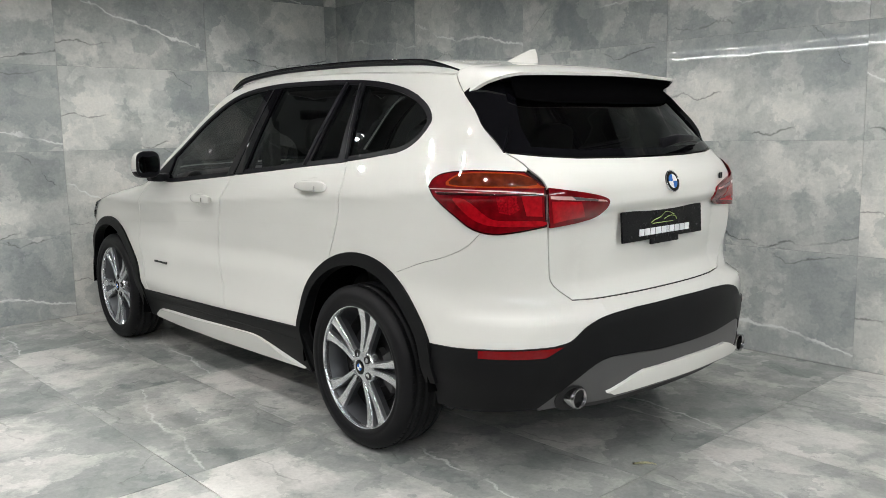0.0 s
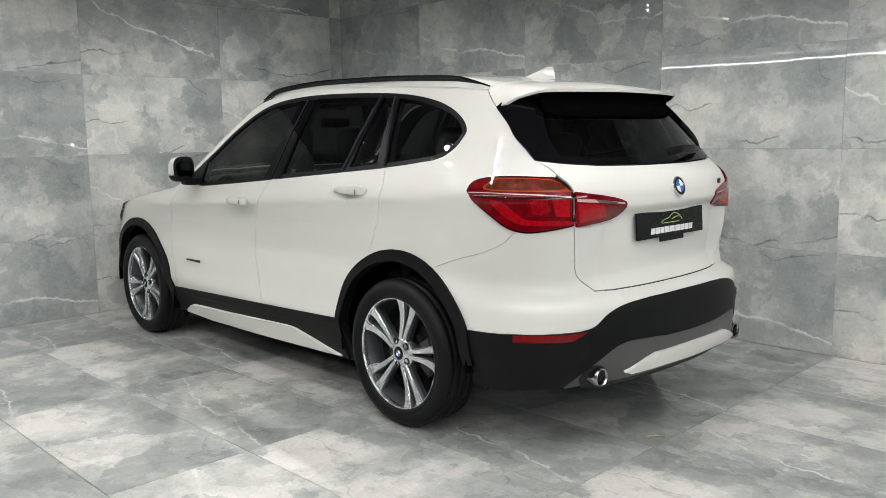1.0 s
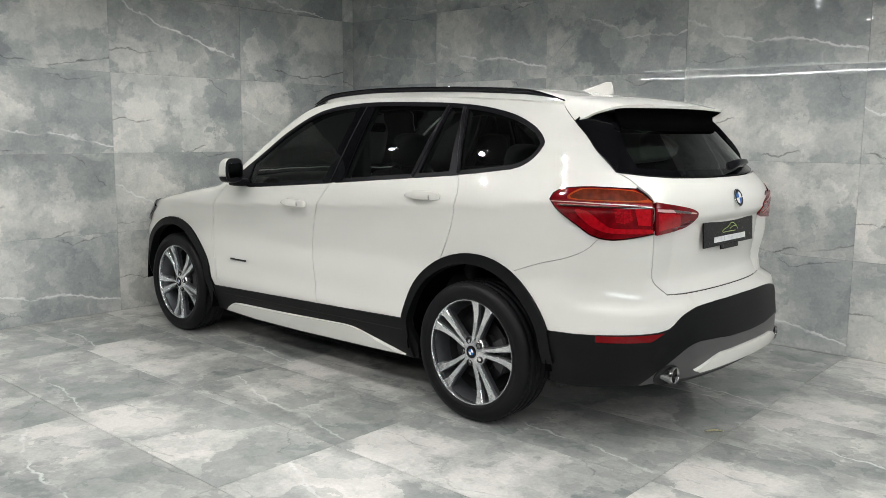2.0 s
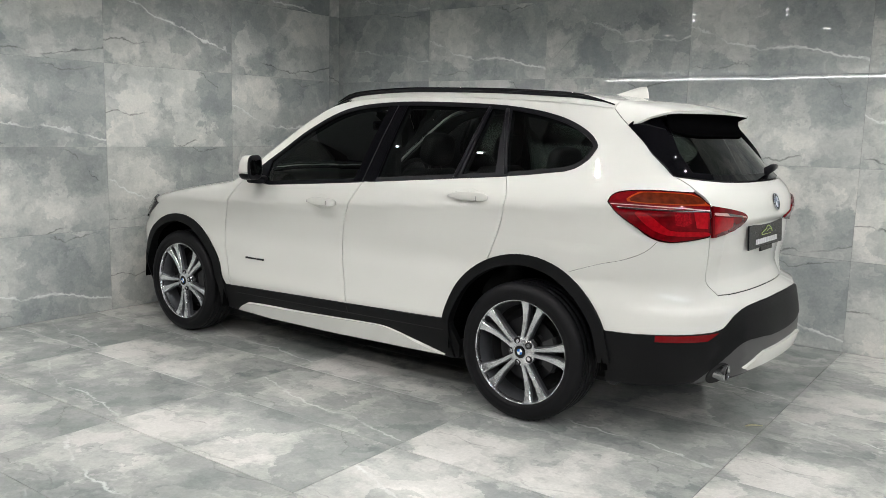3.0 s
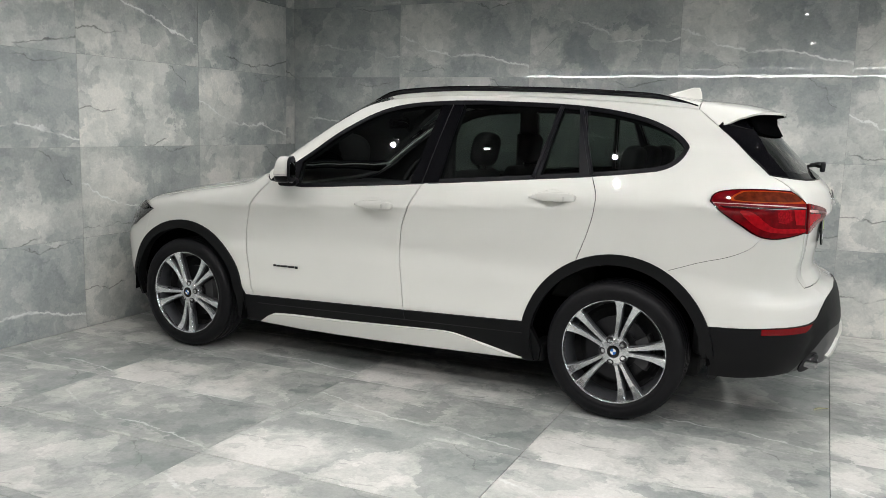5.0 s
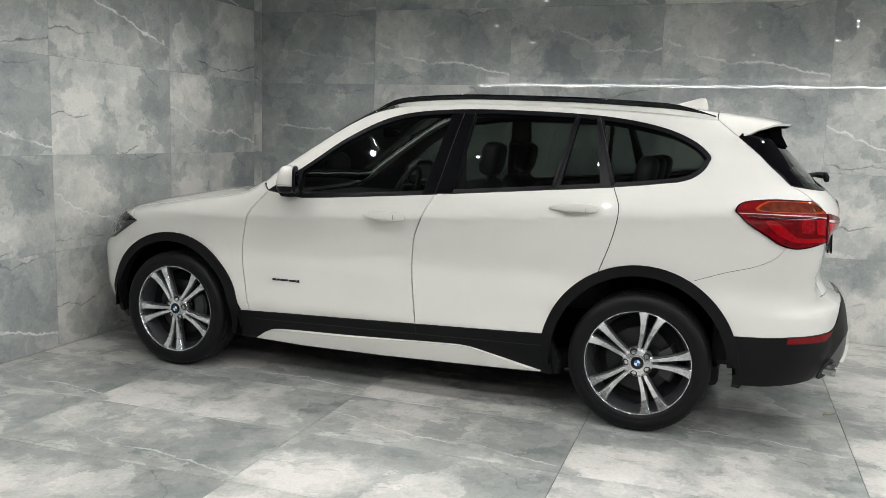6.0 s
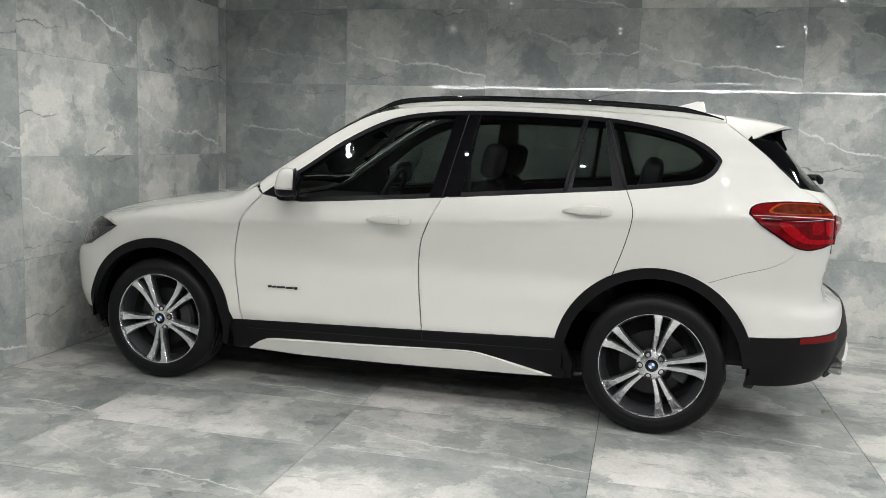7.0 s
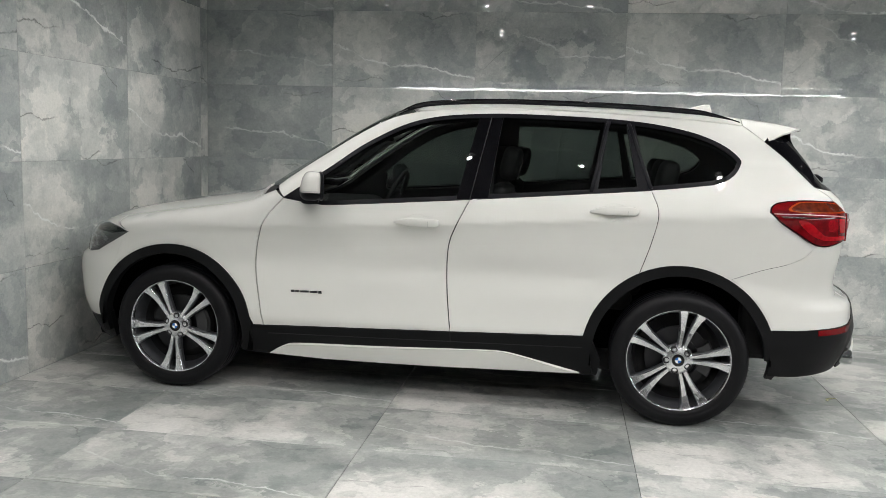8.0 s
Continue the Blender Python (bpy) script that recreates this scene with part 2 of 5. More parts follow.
crease(PAINT_SIDE, 0.06, 0.0135)
SEAM_GREY = plain("grey_shut_line", (0.22, 0.22, 0.21), 0.6)
CLAD = plain("black_grained_plastic", (0.0048, 0.005, 0.0056), 0.5, grain=0.12, scale=500, spread=0.12, spec=0.17)
GREY = plain("dark_grey_plastic", (0.075, 0.075, 0.076), 0.42, grain=0.05, scale=400)
GLOSS = plain("gloss_black_trim", (0.003, 0.003, 0.004), 0.06, coat=0.6, spec=0.0)
SATIN = plain("satin_black_trim", (0.008, 0.008, 0.010), 0.36, spec=0.09)
RUBBER = plain("tyre_rubber", (0.005, 0.005, 0.006), 0.5, grain=0.15, scale=180, spec=0.2)
ALLOY = plain("machined_alloy", (0.80, 0.81, 0.83), 0.22, metal=0.95, scale=6, spread=0.02)
ALLOY_GREY = plain("silver_painted_alloy", (0.33, 0.34, 0.355), 0.3, metal=0.75, scale=8)
ALLOY_DARK = plain("grey_painted_alloy", (0.11, 0.115, 0.125), 0.35, metal=0.7)
CHROME = plain("chrome", (0.85, 0.86, 0.88), 0.06, metal=1.0)
STEEL = plain("brushed_disc_steel", (0.045, 0.045, 0.048), 0.45, metal=1.0)
DARK = plain("dark_underbody", (0.008, 0.008, 0.009), 0.8)
BLACK = plain("black_moulding", (0.003, 0.003, 0.0033), 0.5, spec=0.0)
SEAT = plain("dark_seat_leather", (0.007, 0.007, 0.0075), 0.7, grain=0.1, scale=120)
CLEAR = glass("clear_window_glass", (0.93, 0.95, 0.95))
GLASS = glass("tinted_window_glass", (0.27, 0.31, 0.29))

# ---- mesh helpers ----
from mathutils.geometry import delaunay_2d_cdt

def shape(name, bm, mat, parent=None, label="", smooth=False):
    me = bpy.data.meshes.new(name)
    bm.to_mesh(me)
    bm.free()
    for m in mat if isinstance(mat, (list, tuple)) else [mat]:
        me.materials.append(m)
    if smooth:
        for f in me.polygons:
            f.use_smooth = True
    ob = new(name, me)
    if parent:
        ob.parent = parent
    return tagged(ob, label)


def thing(name, at, label, category, group="", kind=""):
    ob = new(name)
    ob.matrix_basis = at
    return tagged(ob, label, category, group, kind)


def box(bm, lo, hi, bevel=0.0):
    """Adds a box with rounded edges to bm."""
    made = bmesh.ops.create_cube(bm, size=1.0)["verts"]
    for v in made:
        v.co = Vector([a + (b - a) * (c + 0.5) for a, b, c in zip(lo, hi, v.co)])
    if bevel:
        edges = list({e for v in made for e in v.link_edges})
        bmesh.ops.bevel(bm, geom=edges, offset=bevel, segments=2, affect="EDGES", profile=0.5)
    return bm


def boxed(lo, hi, bevel=0.0):
    return box(bmesh.new(), lo, hi, bevel)


def lathe(bm, profile, steps=48, axis="Y", centre=(0, 0, 0), close=False):
    """Turns a profile of (radius, along) about an axis."""
    rings = []
    for k in range(steps):
        a = 2 * math.pi * k / steps
        ring = []
        for r, h in profile:
            p = {"Y": (r * math.cos(a), h, r * math.sin(a)), "Z": (r * math.cos(a), r * math.sin(a), h), "X": (h, r * math.cos(a), r * math.sin(a))}[axis]
            ring.append(bm.verts.new(Vector(p) + Vector(centre)))
        rings.append(ring)
    n = len(profile)
    for k in range(steps):
        a, b = rings[k], rings[(k + 1) % steps]
        for i in range(n if close else n - 1):
            bm.faces.new((a[i], a[(i + 1) % n], b[(i + 1) % n], b[i]))
    bmesh.ops.recalc_face_normals(bm, faces=bm.faces)
    return bm


# ---- room: floor, two tiled walls that meet in a corner, and unseen plain walls added to close the showroom ----
WALL_X, WALL_Y = -2.234, 1.645
EAST, SOUTH, CEIL = 7.5, -18.0, 2.7

floor = tagged(shape("floor", boxed((WALL_X - 0.3, SOUTH - 0.2, -0.2), (EAST + 0.2, WALL_Y + 0.3, -0.005)), GROUT), "polished grey marble-look tiled showroom floor", "floor", kind="structure")
wall_north = tagged(shape("wall_north", boxed((WALL_X - 0.3, WALL_Y + 0.006, -0.2), (EAST + 0.2, WALL_Y + 0.25, CEIL)), WALL_GROUT), "grey marble-look tiled wall beside the car", "wall", kind="structure")
wall_west = tagged(shape("wall_west", boxed((WALL_X - 0.25, SOUTH - 0.2, -0.2), (WALL_X - 0.006, WALL_Y + 0.006, CEIL)), WALL_GROUT), "grey marble-look tiled wall before the car's nose", "wall", kind="structure")
# a ribbon window high in the east wall, which shows only in the gloss of the tail and the tiles
WIN_Y0, WIN_Y1, WIN_Z0, WIN_Z1 = -6.0, 0.3, 1.62, 2.08
bm = boxed((EAST, SOUTH - 0.2, -0.2), (EAST + 0.2, WALL_Y + 0.006, WIN_Z0))
box(bm, (EAST, SOUTH - 0.2, WIN_Z1), (EAST + 0.2, WALL_Y + 0.006, CEIL))
box(bm, (EAST, SOUTH - 0.2, WIN_Z0), (EAST + 0.2, WIN_Y0, WIN_Z1))
box(bm, (EAST, WIN_Y1, WIN_Z0), (EAST + 0.2, WALL_Y + 0.006, WIN_Z1))
# the wall itself is unseen and added, dark to hold back reflections
wall_east = tagged(shape("wall_east", bm, DARK_WALL), "unseen dark grey closing wall with a ribbon window", "wall", kind="structure")
window_1 = tagged(new("window_1"), "ribbon window of seven panes with dark frames", "window", kind="structure")
window_1.matrix_basis = pose(EAST + 0.1, (WIN_Y0 + WIN_Y1) / 2, WIN_Z0)
half_w, high = (WIN_Y1 - WIN_Y0) / 2, WIN_Z1 - WIN_Z0
for z in (0.0, high - 0.05):
    shape("window_frame", boxed((-0.03, -half_w, z), (0.03, half_w, z + 0.05), 0.004), DARK_WALL, window_1)
for k in range(8):
    y = -half_w + 0.03 + (2 * half_w - 0.06) * k / 7
    shape("mullion", boxed((-0.028, y - 0.03, 0.05), (0.028, y + 0.03, high - 0.05), 0.004), DARK_WALL, window_1)
    if k < 7:
        w = (2 * half_w - 0.06) / 7
        pane = shape("pane", boxed((-0.003, y + 0.03, 0.05), (0.003, y + w - 0.03, high - 0.05)), CLEAR, window_1)
        pane.visible_shadow = False
backdrop = tagged(shape("backdrop", boxed((EAST + 1.2, WIN_Y0 - 4.0, -0.2), (EAST + 1.25, WIN_Y1 + 4.0, 4.5)), glow("daylight_outside", (0.94, 0.97, 1.0), 9.0)), "pale daylight outside the ribbon window", "backdrop", kind="structure")
# another unseen, added wall, dark so that little light bounces back
wall_south = tagged(shape("wall_south", boxed((WALL_X - 0.006, SOUTH - 0.2, -0.2), (EAST, SOUTH, CEIL)), DARK_WALL), "unseen dark grey closing wall", "wall", kind="structure")
ceiling = tagged(shape("ceiling", boxed((WALL_X - 0.25, SOUTH - 0.2, CEIL), (EAST + 0.2, WALL_Y + 0.25, CEIL + 0.2)), PLASTER), "plain dark grey painted ceiling", "ceiling", kind="structure")

# ---- the car's outer surface: smooth curves along and across, rounded into one another ----
def curve(points):
    """A smooth curve through (at, value) pairs, for arrays."""
    xs = np.array([p[0] for p in points], float)
    ys = np.array([p[1] for p in points], float)
    d = np.diff(ys) / np.diff(xs)
    m = np.zeros_like(ys)
    m[1:-1] = np.where(d[:-1] * d[1:] > 0, 2 * d[:-1] * d[1:] / (d[:-1] + d[1:] + 1e-12), 0.0)
    m[0], m[-1] = d[0], d[-1]

    def at(x):
        x = np.asarray(x, float)
        k = np.clip(np.searchsorted(xs, x) - 1, 0, len(xs) - 2)
        h = xs[k + 1] - xs[k]
        t = np.clip((x - xs[k]) / h, 0, 1)
        a, b = 1 - t, t
        y = ys[k] * (1 + 2 * t) * a * a + m[k] * h * t * a * a + ys[k + 1] * b * b * (3 - 2 * t) - m[k + 1] * h * b * b * a
        return y + np.where(x < xs[0], (x - xs[0]) * m[0], 0) + np.where(x > xs[-1], (x - xs[-1]) * m[-1], 0)

    return at


def smooth_max(a, b, k):
    h = np.maximum(k - np.abs(a - b), 0)
    return np.maximum(a, b) + h * h / (4 * k)


# half width by height at mid-car, tail and nose profiles by height, top line by length
WIDE = curve([(0.16, 0.785), (0.24, 0.818), (0.36, 0.852), (0.44, 0.872), (0.52, 0.868), (0.66, 0.876), (0.78, 0.871), (0.87, 0.868), (0.93, 0.874), (0.955, 0.879), (0.98, 0.872), (1.03, 0.846), (1.09, 0.814), (1.22, 0.752), (1.36, 0.684), (1.48, 0.624), (1.56, 0.580), (1.64, 0.52)])
TAIL = curve([(0.22, 2.16), (0.32, 2.24), (0.40, 2.272), (0.50, 2.285), (0.595, 2.282), (0.630, 2.27), (0.648, 2.245), (0.662, 2.208), (0.74, 2.195), (0.86, 2.215), (0.98, 2.224), (1.06, 2.222), (1.12, 2.20), (1.17, 2.155), (1.21, 2.105), (1.30, 2.02), (1.42, 1.905), (1.50, 1.82), (1.60, 1.70)])
NOSE = curve([(0.20, -2.03), (0.30, -2.10), (0.45, -2.15), (0.60, -2.165), (0.67, -2.155), (0.72, -2.105), (0.80, -2.065), (0.87, -2.02), (0.94, -1.93), (1.0, -1.85)])
TOP = curve([(-2.16, 0.80), (-2.05, 0.88), (-1.9, 0.925), (-1.55, 0.99), (-1.2, 1.045), (-1.12, 1.062), (-1.03, 1.10), (-0.90, 1.18), (-0.65, 1.325), (-0.40, 1.466), (-0.2, 1.558), (0.05, 1.602), (0.4, 1.618), (0.9, 1.619), (1.3, 1.598), (1.6, 1.557), (1.95, 1.503)])
HAUNCH = curve([(-2.2, 0.18), (-2.0, 0.10), (-1.75, 0.03), (-1.45, 0.003), (-1.0, 0.0), (0.3, 0.0), (0.7, 0.012), (1.1, 0.034), (1.5, 0.055), (1.8, 0.078), (2.1, 0.13), (2.3, 0.18)])
SHOULDER = curve([(0.3, 0.25), (0.6, 0.35), (0.9, 0.75), (1.1, 1.0), (1.25, 1.15), (1.34, 1.22), (1.45, 0.95), (1.6, 0.9)])

PLATE_BAY = curve([(0.60, 0.0), (0.67, 0.012), (0.74, 0.034), (0.84, 0.042), (0.94, 0.043), (0.97, 0.038), (1.0, 0.012), (1.02, 0.0), (1.2, 0.0)])


def outside(x, y, z):
    """Below zero inside the car's skin, above zero outside."""
    y = np.abs(y)
    rear = x > 0
    rise = np.clip((z - 0.62) / 0.33, 0, 1) * np.clip((1.52 - z) / 0.2, 0, 1)
    side = y - (WIDE(z - 0.06 * np.clip(x, -1.2, 1.7) * rise) - HAUNCH(x) * np.where(rear, SHOULDER(z), 1.0))
    tail = x - (TAIL(z) - PLATE_BAY(z) * np.clip((0.60 - y) / 0.16, 0, 1) - 0.35 * y ** 2.5)
    nose = (NOSE(z) + 0.36 * y ** 2.4) - x
    bow = np.clip((0.1 - x) / 0.9, 0, 1)
    top = z - (TOP(x - 0.30 * y * y * bow) - 0.024 * (y / 0.6) ** 2)
    f = smooth_max(side, tail, 0.20 - 0.10 * np.clip((z - 1.15) / 0.15, 0, 1))
    f = smooth_max(f, nose, 0.24)
    return smooth_max(f, top, 0.075)


XC, RHO = 1.45, 0.8      # behind XC the side chart turns round the tail


def skin(s, z):
    """The skin's place for chart coordinates: s along the flank and round the corner (left side), z up."""
    s, z = np.asarray(s, float), np.asarray(z, float)
    back, fore = np.maximum(s, 0) / RHO, np.maximum(-2.85 - s, 0) / RHO
    ox = XC + np.clip(s, -2.85, 0)
    a = back - fore
    dx, dy = np.sin(a), -np.cos(a)
    lo, hi = np.zeros_like(s), np.full_like(s, 1.25)
    for _ in range(34):
        mid = (lo + hi) / 2
        out = outside(ox + dx * mid, dy * mid, z) > 0
        hi, lo = np.where(out, mid, hi), np.where(out, lo, mid)
    return np.stack([ox + dx * lo, dy * lo, z], -1)


def roof(x, y):
    """The skin's place above (x, y)."""
    x, y = np.asarray(x, float), np.asarray(y, float)
    lo, hi = np.full_like(x, 0.3), np.full_like(x, 1.8)
    for _ in range(34):
        mid = (lo + hi) / 2
        out = outside(x, y, mid) > 0
        hi, lo = np.where(out, mid, hi), np.where(out, lo, mid)
    return np.stack([x, y, lo], -1)


def normals(p):
    e = 2e-3
    x, y, z = p.T
    g = np.stack([outside(x + e, y, z) - outside(x - e, y, z), outside(x, y + e, z) - outside(x, y - e, z), outside(x, y, z + e) - outside(x, y, z - e)], -1)
    return g / np.maximum(np.linalg.norm(g, axis=1, keepdims=True), 1e-9)



T_S, T_Z = np.linspace(-4.1, 1.2566, 700), np.linspace(0.18, 1.58, 141)
T_P = skin(*[g.ravel() for g in np.meshgrid(T_S, T_Z)]).reshape(141, 700, 3)


def table_row(z, axis):
    k = min(max((z - 0.18) / 0.01, 0), 139.999)
    i, t = int(k), k - int(k)
    return T_P[i, :, axis] * (1 - t) + T_P[i + 1, :, axis] * t


def s_flank(x, z):
    """Chart coordinate of the flank at length x and height z."""
    if -1.4 <= x <= XC:
        return x - XC
    part = T_S < -2.84 if x < 0 else T_S > -0.01
    return float(np.interp(x, table_row(z, 0)[part], T_S[part]))


def s_tail(y, z):
    """Chart coordinate of the tail at y (left is minus) and height z."""
    part = T_S > -0.01
    return float(np.interp(y, table_row(z, 1)[part], T_S[part]))


def fl(*pts):
    return [(s_flank(x, z), z) for x, z in pts]


def tl(*pts):
    return [(s_tail(y, z), z) for y, z in pts]


def spline(pts, n=8, closed=False):
    """A Catmull-Rom curve through the points."""
    p = [Vector((*q, 0)) for q in pts]
    out, m = [], len(p)
    for i in range(m if closed else m - 1):
        a, b, c, d = (p[(i - 1) % m] if closed or i else 2 * p[0] - p[1]), p[i], p[(i + 1) % m], (p[(i + 2) % m] if closed or i + 2 < m else 2 * p[-1] - p[-2])
        for k in range(n):
            t = k / n
            q = 0.5 * (2 * b + (c - a) * t + (2 * a - 5 * b + 4 * c - d) * t * t + (3 * b - a - 3 * c + d) * t ** 3)
            out.append((q.x, q.y))
    if not closed:
        out.append(tuple(pts[-1]))
    return out


def arc(cx, cz, r, a0, a1, n=24):
    """Points round (cx, cz) from angle a0 to a1, in degrees, on the flank."""
    return [(cx + r * math.cos(radians(a0 + (a1 - a0) * k / n)), cz + r * math.sin(radians(a0 + (a1 - a0) * k / n))) for k in range(n + 1)]


def inset(poly, d):
    """A closed outline drawn in by d (counter-clockwise outlines shrink)."""
    p = np.array(poly)
    e = np.roll(p, -1, 0) - np.roll(p, 1, 0)
    n = np.stack([-e[:, 1], e[:, 0]], 1) / np.maximum(np.linalg.norm(e, axis=1, keepdims=True), 1e-9)
    return [tuple(q) for q in p + d * n]


def clipped(poly, a, b):
    """The part of an outline on the left of the line a-b."""
    out = []
    side = lambda q: (b[0] - a[0]) * (q[1] - a[1]) - (b[1] - a[1]) * (q[0] - a[0])
    for p, q in zip(poly, poly[1:] + poly[:1]):
        u, v = side(p), side(q)
        if u >= 0:
            out.append(p)
        if (u >= 0) != (v >= 0):
            t = u / (u - v)
            out.append((p[0] + t * (q[0] - p[0]), p[1] + t * (q[1] - p[1])))
    return out


def within(poly, pts):
    """Which of the points lie inside the outline."""
    p, hit = np.array(poly), np.zeros(len(pts), bool)
    x, y = np.asarray(pts, float).T
    for (ax, ay), (bx, by) in zip(p, np.roll(p, -1, 0)):
        cross = (ay > y) != (by > y)
        with np.errstate(divide="ignore", invalid="ignore"):
            hit ^= cross & (x < (bx - ax) * (y - ay) / (by - ay) + ax)
    return hit


def closed(poly, step):
    """The outline with long edges cut into steps and doubled points dropped."""
    out = []
    for a, b in zip(poly, poly[1:] + poly[:1]):
        a, b = np.array(a, float), np.array(b, float)
        n = max(1, int(np.ceil(np.linalg.norm(b - a) / step)))
        if np.linalg.norm(b - a) > 1e-4:
            out += [tuple(a + (b - a) * k / n) for k in range(n)]
    return out


def patch(name, outline, mat, parent, holes=(), off=0.0, depth=0.012, step=0.035, chart=skin, flip=False, label="", rim=None, facing=None, under=False):
    """A panel of the car's skin: an outline in chart coordinates with holes, lifted by off, with its edges turned in by depth."""
    loops = [closed(list(outline), step)] + [closed(list(h), step) for h in holes]
    area = lambda q: sum(a[0] * b[1] - b[0] * a[1] for a, b in zip(q, q[1:] + q[:1]))
    loops = [q if area(q) > 0 else q[::-1] for q in loops]
    verts, edges = [], []
    for q in loops:
        k = len(verts)
        verts += q
        edges += [(k + i, k + (i + 1) % len(q)) for i in range(len(q))]
    lo, hi = np.min(loops[0], 0), np.max(loops[0], 0)
    gx, gy = np.meshgrid(np.arange(lo[0], hi[0], step), np.arange(lo[1], hi[1], step * 0.87))
    gx[1::2] += step / 2
    grid = np.stack([gx.ravel(), gy.ravel()], 1)
    ok = within(loops[0], grid)
    for q in loops[1:]:
        ok &= ~within(q, grid)
    grid = grid[ok]
    rimmed = np.array(verts)
    if len(grid):
        near = np.array([np.min((rimmed[:, 0] - a) ** 2 + (rimmed[:, 1] - b) ** 2) for a, b in grid])
        grid = grid[near > (0.45 * step) ** 2]
    vs, _, fs, *_ = delaunay_2d_cdt([Vector(v) for v in verts] + [Vector(g) for g in grid], edges, [], 0, 1e-6)
    q = np.array([(v.x, v.y) for v in vs])
    mids = np.array([q[list(f)].mean(0) for f in fs])
    keep = within(loops[0], mids)
    for h in loops[1:]:
        keep &= ~within(h, mids)
    tris = [tuple(f) for f, k in zip(fs, keep) if k]
    p = chart(q[:, 0], q[:, 1])
    n = (facing or normals)(p)
    lift = off(q[:, 0], q[:, 1]) if callable(off) else np.full(len(q), off)
    p = p + n * lift[:, None]
    count = {}
    for f in tris:
        for a, b in zip(f, f[1:] + f[:1]):
            key = (min(a, b), max(a, b))
            count[key] = (a, b) if key not in count else None
    rims = [e for e in count.values() if e]
    low, coords, faces = {}, list(map(tuple, p)), list(tris)
    for a, b in rims:
        for k in (a, b):
            if k not in low:
                low[k] = len(coords)
                coords.append(tuple(p[k] - n[k] * depth))
        faces.append((b, a, low[a], low[b]))
    if under:
        faces, n = [f[::-1] for f in faces], -n
    if flip:
        coords, faces, n = [(x, -y, z) for x, y, z in coords], [f[::-1] for f in faces], n * (1, -1, 1)
    me = bpy.data.meshes.new(name)
    me.from_pydata(coords, [], faces)
    me.materials.append(mat)
    if rim:
        me.materials.append(rim)
    me.update()
    split = []
    for k, f in enumerate(me.polygons):
        f.use_smooth = True
        f.material_index = 1 if rim and k >= len(tris) else 0
        split += [tuple(n[v]) for v in f.vertices] if k < len(tris) else [tuple(f.normal)] * len(f.vertices)
    me.normals_split_custom_set(split)
    ob = new(name, me)
    ob.parent = parent
    return tagged(ob, label)


def both(name, outline, mat, parent, **more):
    """The panel on the left side and its mirror image on the right."""
    return [patch(name, outline, mat, parent, flip=f, **more) for f in (False, True)]


def bar(bm, pts, w, h, up=(0, 0, 1), taper=None):
    """A rounded bar along a line of points."""
    rings = []
    for i, p in enumerate(pts):
        p = Vector(p)
        d = (Vector(pts[min(i + 1, len(pts) - 1)]) - Vector(pts[max(i - 1, 0)])).normalized()
        side = d.cross(Vector(up)).normalized()
        top = side.cross(d)
        k = taper[i] if taper else 1.0
        rings.append([bm.verts.new(p + side * (w / 2 * k * math.copysign(abs(math.cos(a)) ** 0.6, math.cos(a))) + top * (h / 2 * k * math.copysign(abs(math.sin(a)) ** 0.6, math.sin(a)))) for a in [2 * math.pi * j / 12 for j in range(12)]])
    for a, b in zip(rings, rings[1:]):
        for j in range(12):
            bm.faces.new((a[j], a[(j + 1) % 12], b[(j + 1) % 12], b[j]))
    bm.faces.new(rings[0])
    bm.faces.new(rings[-1])
    bmesh.ops.recalc_face_normals(bm, faces=bm.faces)
    return bm


def egg(bm, centre, size, power=2.6, nu=28, nv=16, cut=None):
    """A rounded pebble; cut (lo, hi) keeps only that share of its height."""
    lo, hi = cut or (-1.0, 1.0)
    rows = []
    sg = lambda c: math.copysign(abs(c) ** (2 / power), c)
    for j in range(nv + 1):
        b = math.asin(max(-1, min(1, lo + (hi - lo) * j / nv))) if cut else -math.pi / 2 + math.pi * j / nv
        rows.append([bm.verts.new((centre[0] + size[0] * sg(math.cos(b)) * sg(math.cos(a)), centre[1] + size[1] * sg(math.cos(b)) * sg(math.sin(a)), centre[2] + size[2] * sg(math.sin(b)))) for a in [2 * math.pi * i / nu for i in range(nu)]])
    for a, b in zip(rows, rows[1:]):
        for i in range(nu):
            bm.faces.new((a[i], a[(i + 1) % nu], b[(i + 1) % nu], b[i]))
    bm.faces.new(rows[0][::-1])
    bm.faces.new(rows[-1])
    bmesh.ops.remove_doubles(bm, verts=bm.verts, dist=1e-5)
    bmesh.ops.recalc_face_normals(bm, faces=bm.faces)
    return bm


HUB_F, HUB_R, HUB_Z = -1.333, 1.333, 0.338
car = thing("car", pose(0.0148, 0.0347, 0, 0, 0, -1.03), "white compact SUV with black plastic cladding and tinted windows", "car")

# lines shared by neighbouring panels, as (length, height) on the flank
SILL_F, SILL_R = (-0.885, 0.372), (0.886, 0.430)
sill_z = lambda x: 0.372 + (x + 0.885) * 0.0328
SEAM_FRONT = spline([(-0.735, 1.06), (-0.815, 0.95), (-0.86, 0.79), (-0.855, 0.58), (-0.825, sill_z(-0.825))], 8)
SEAM_MID = spline([(0.262, 1.090), (0.208, 0.97), (0.165, 0.84), (0.168, 0.6), (0.187, sill_z(0.187))], 8)
SEAM_REAR = spline([(1.163, 1.168), (1.20, 1.06), (1.175, 0.92), (1.122, 0.758)], 8)
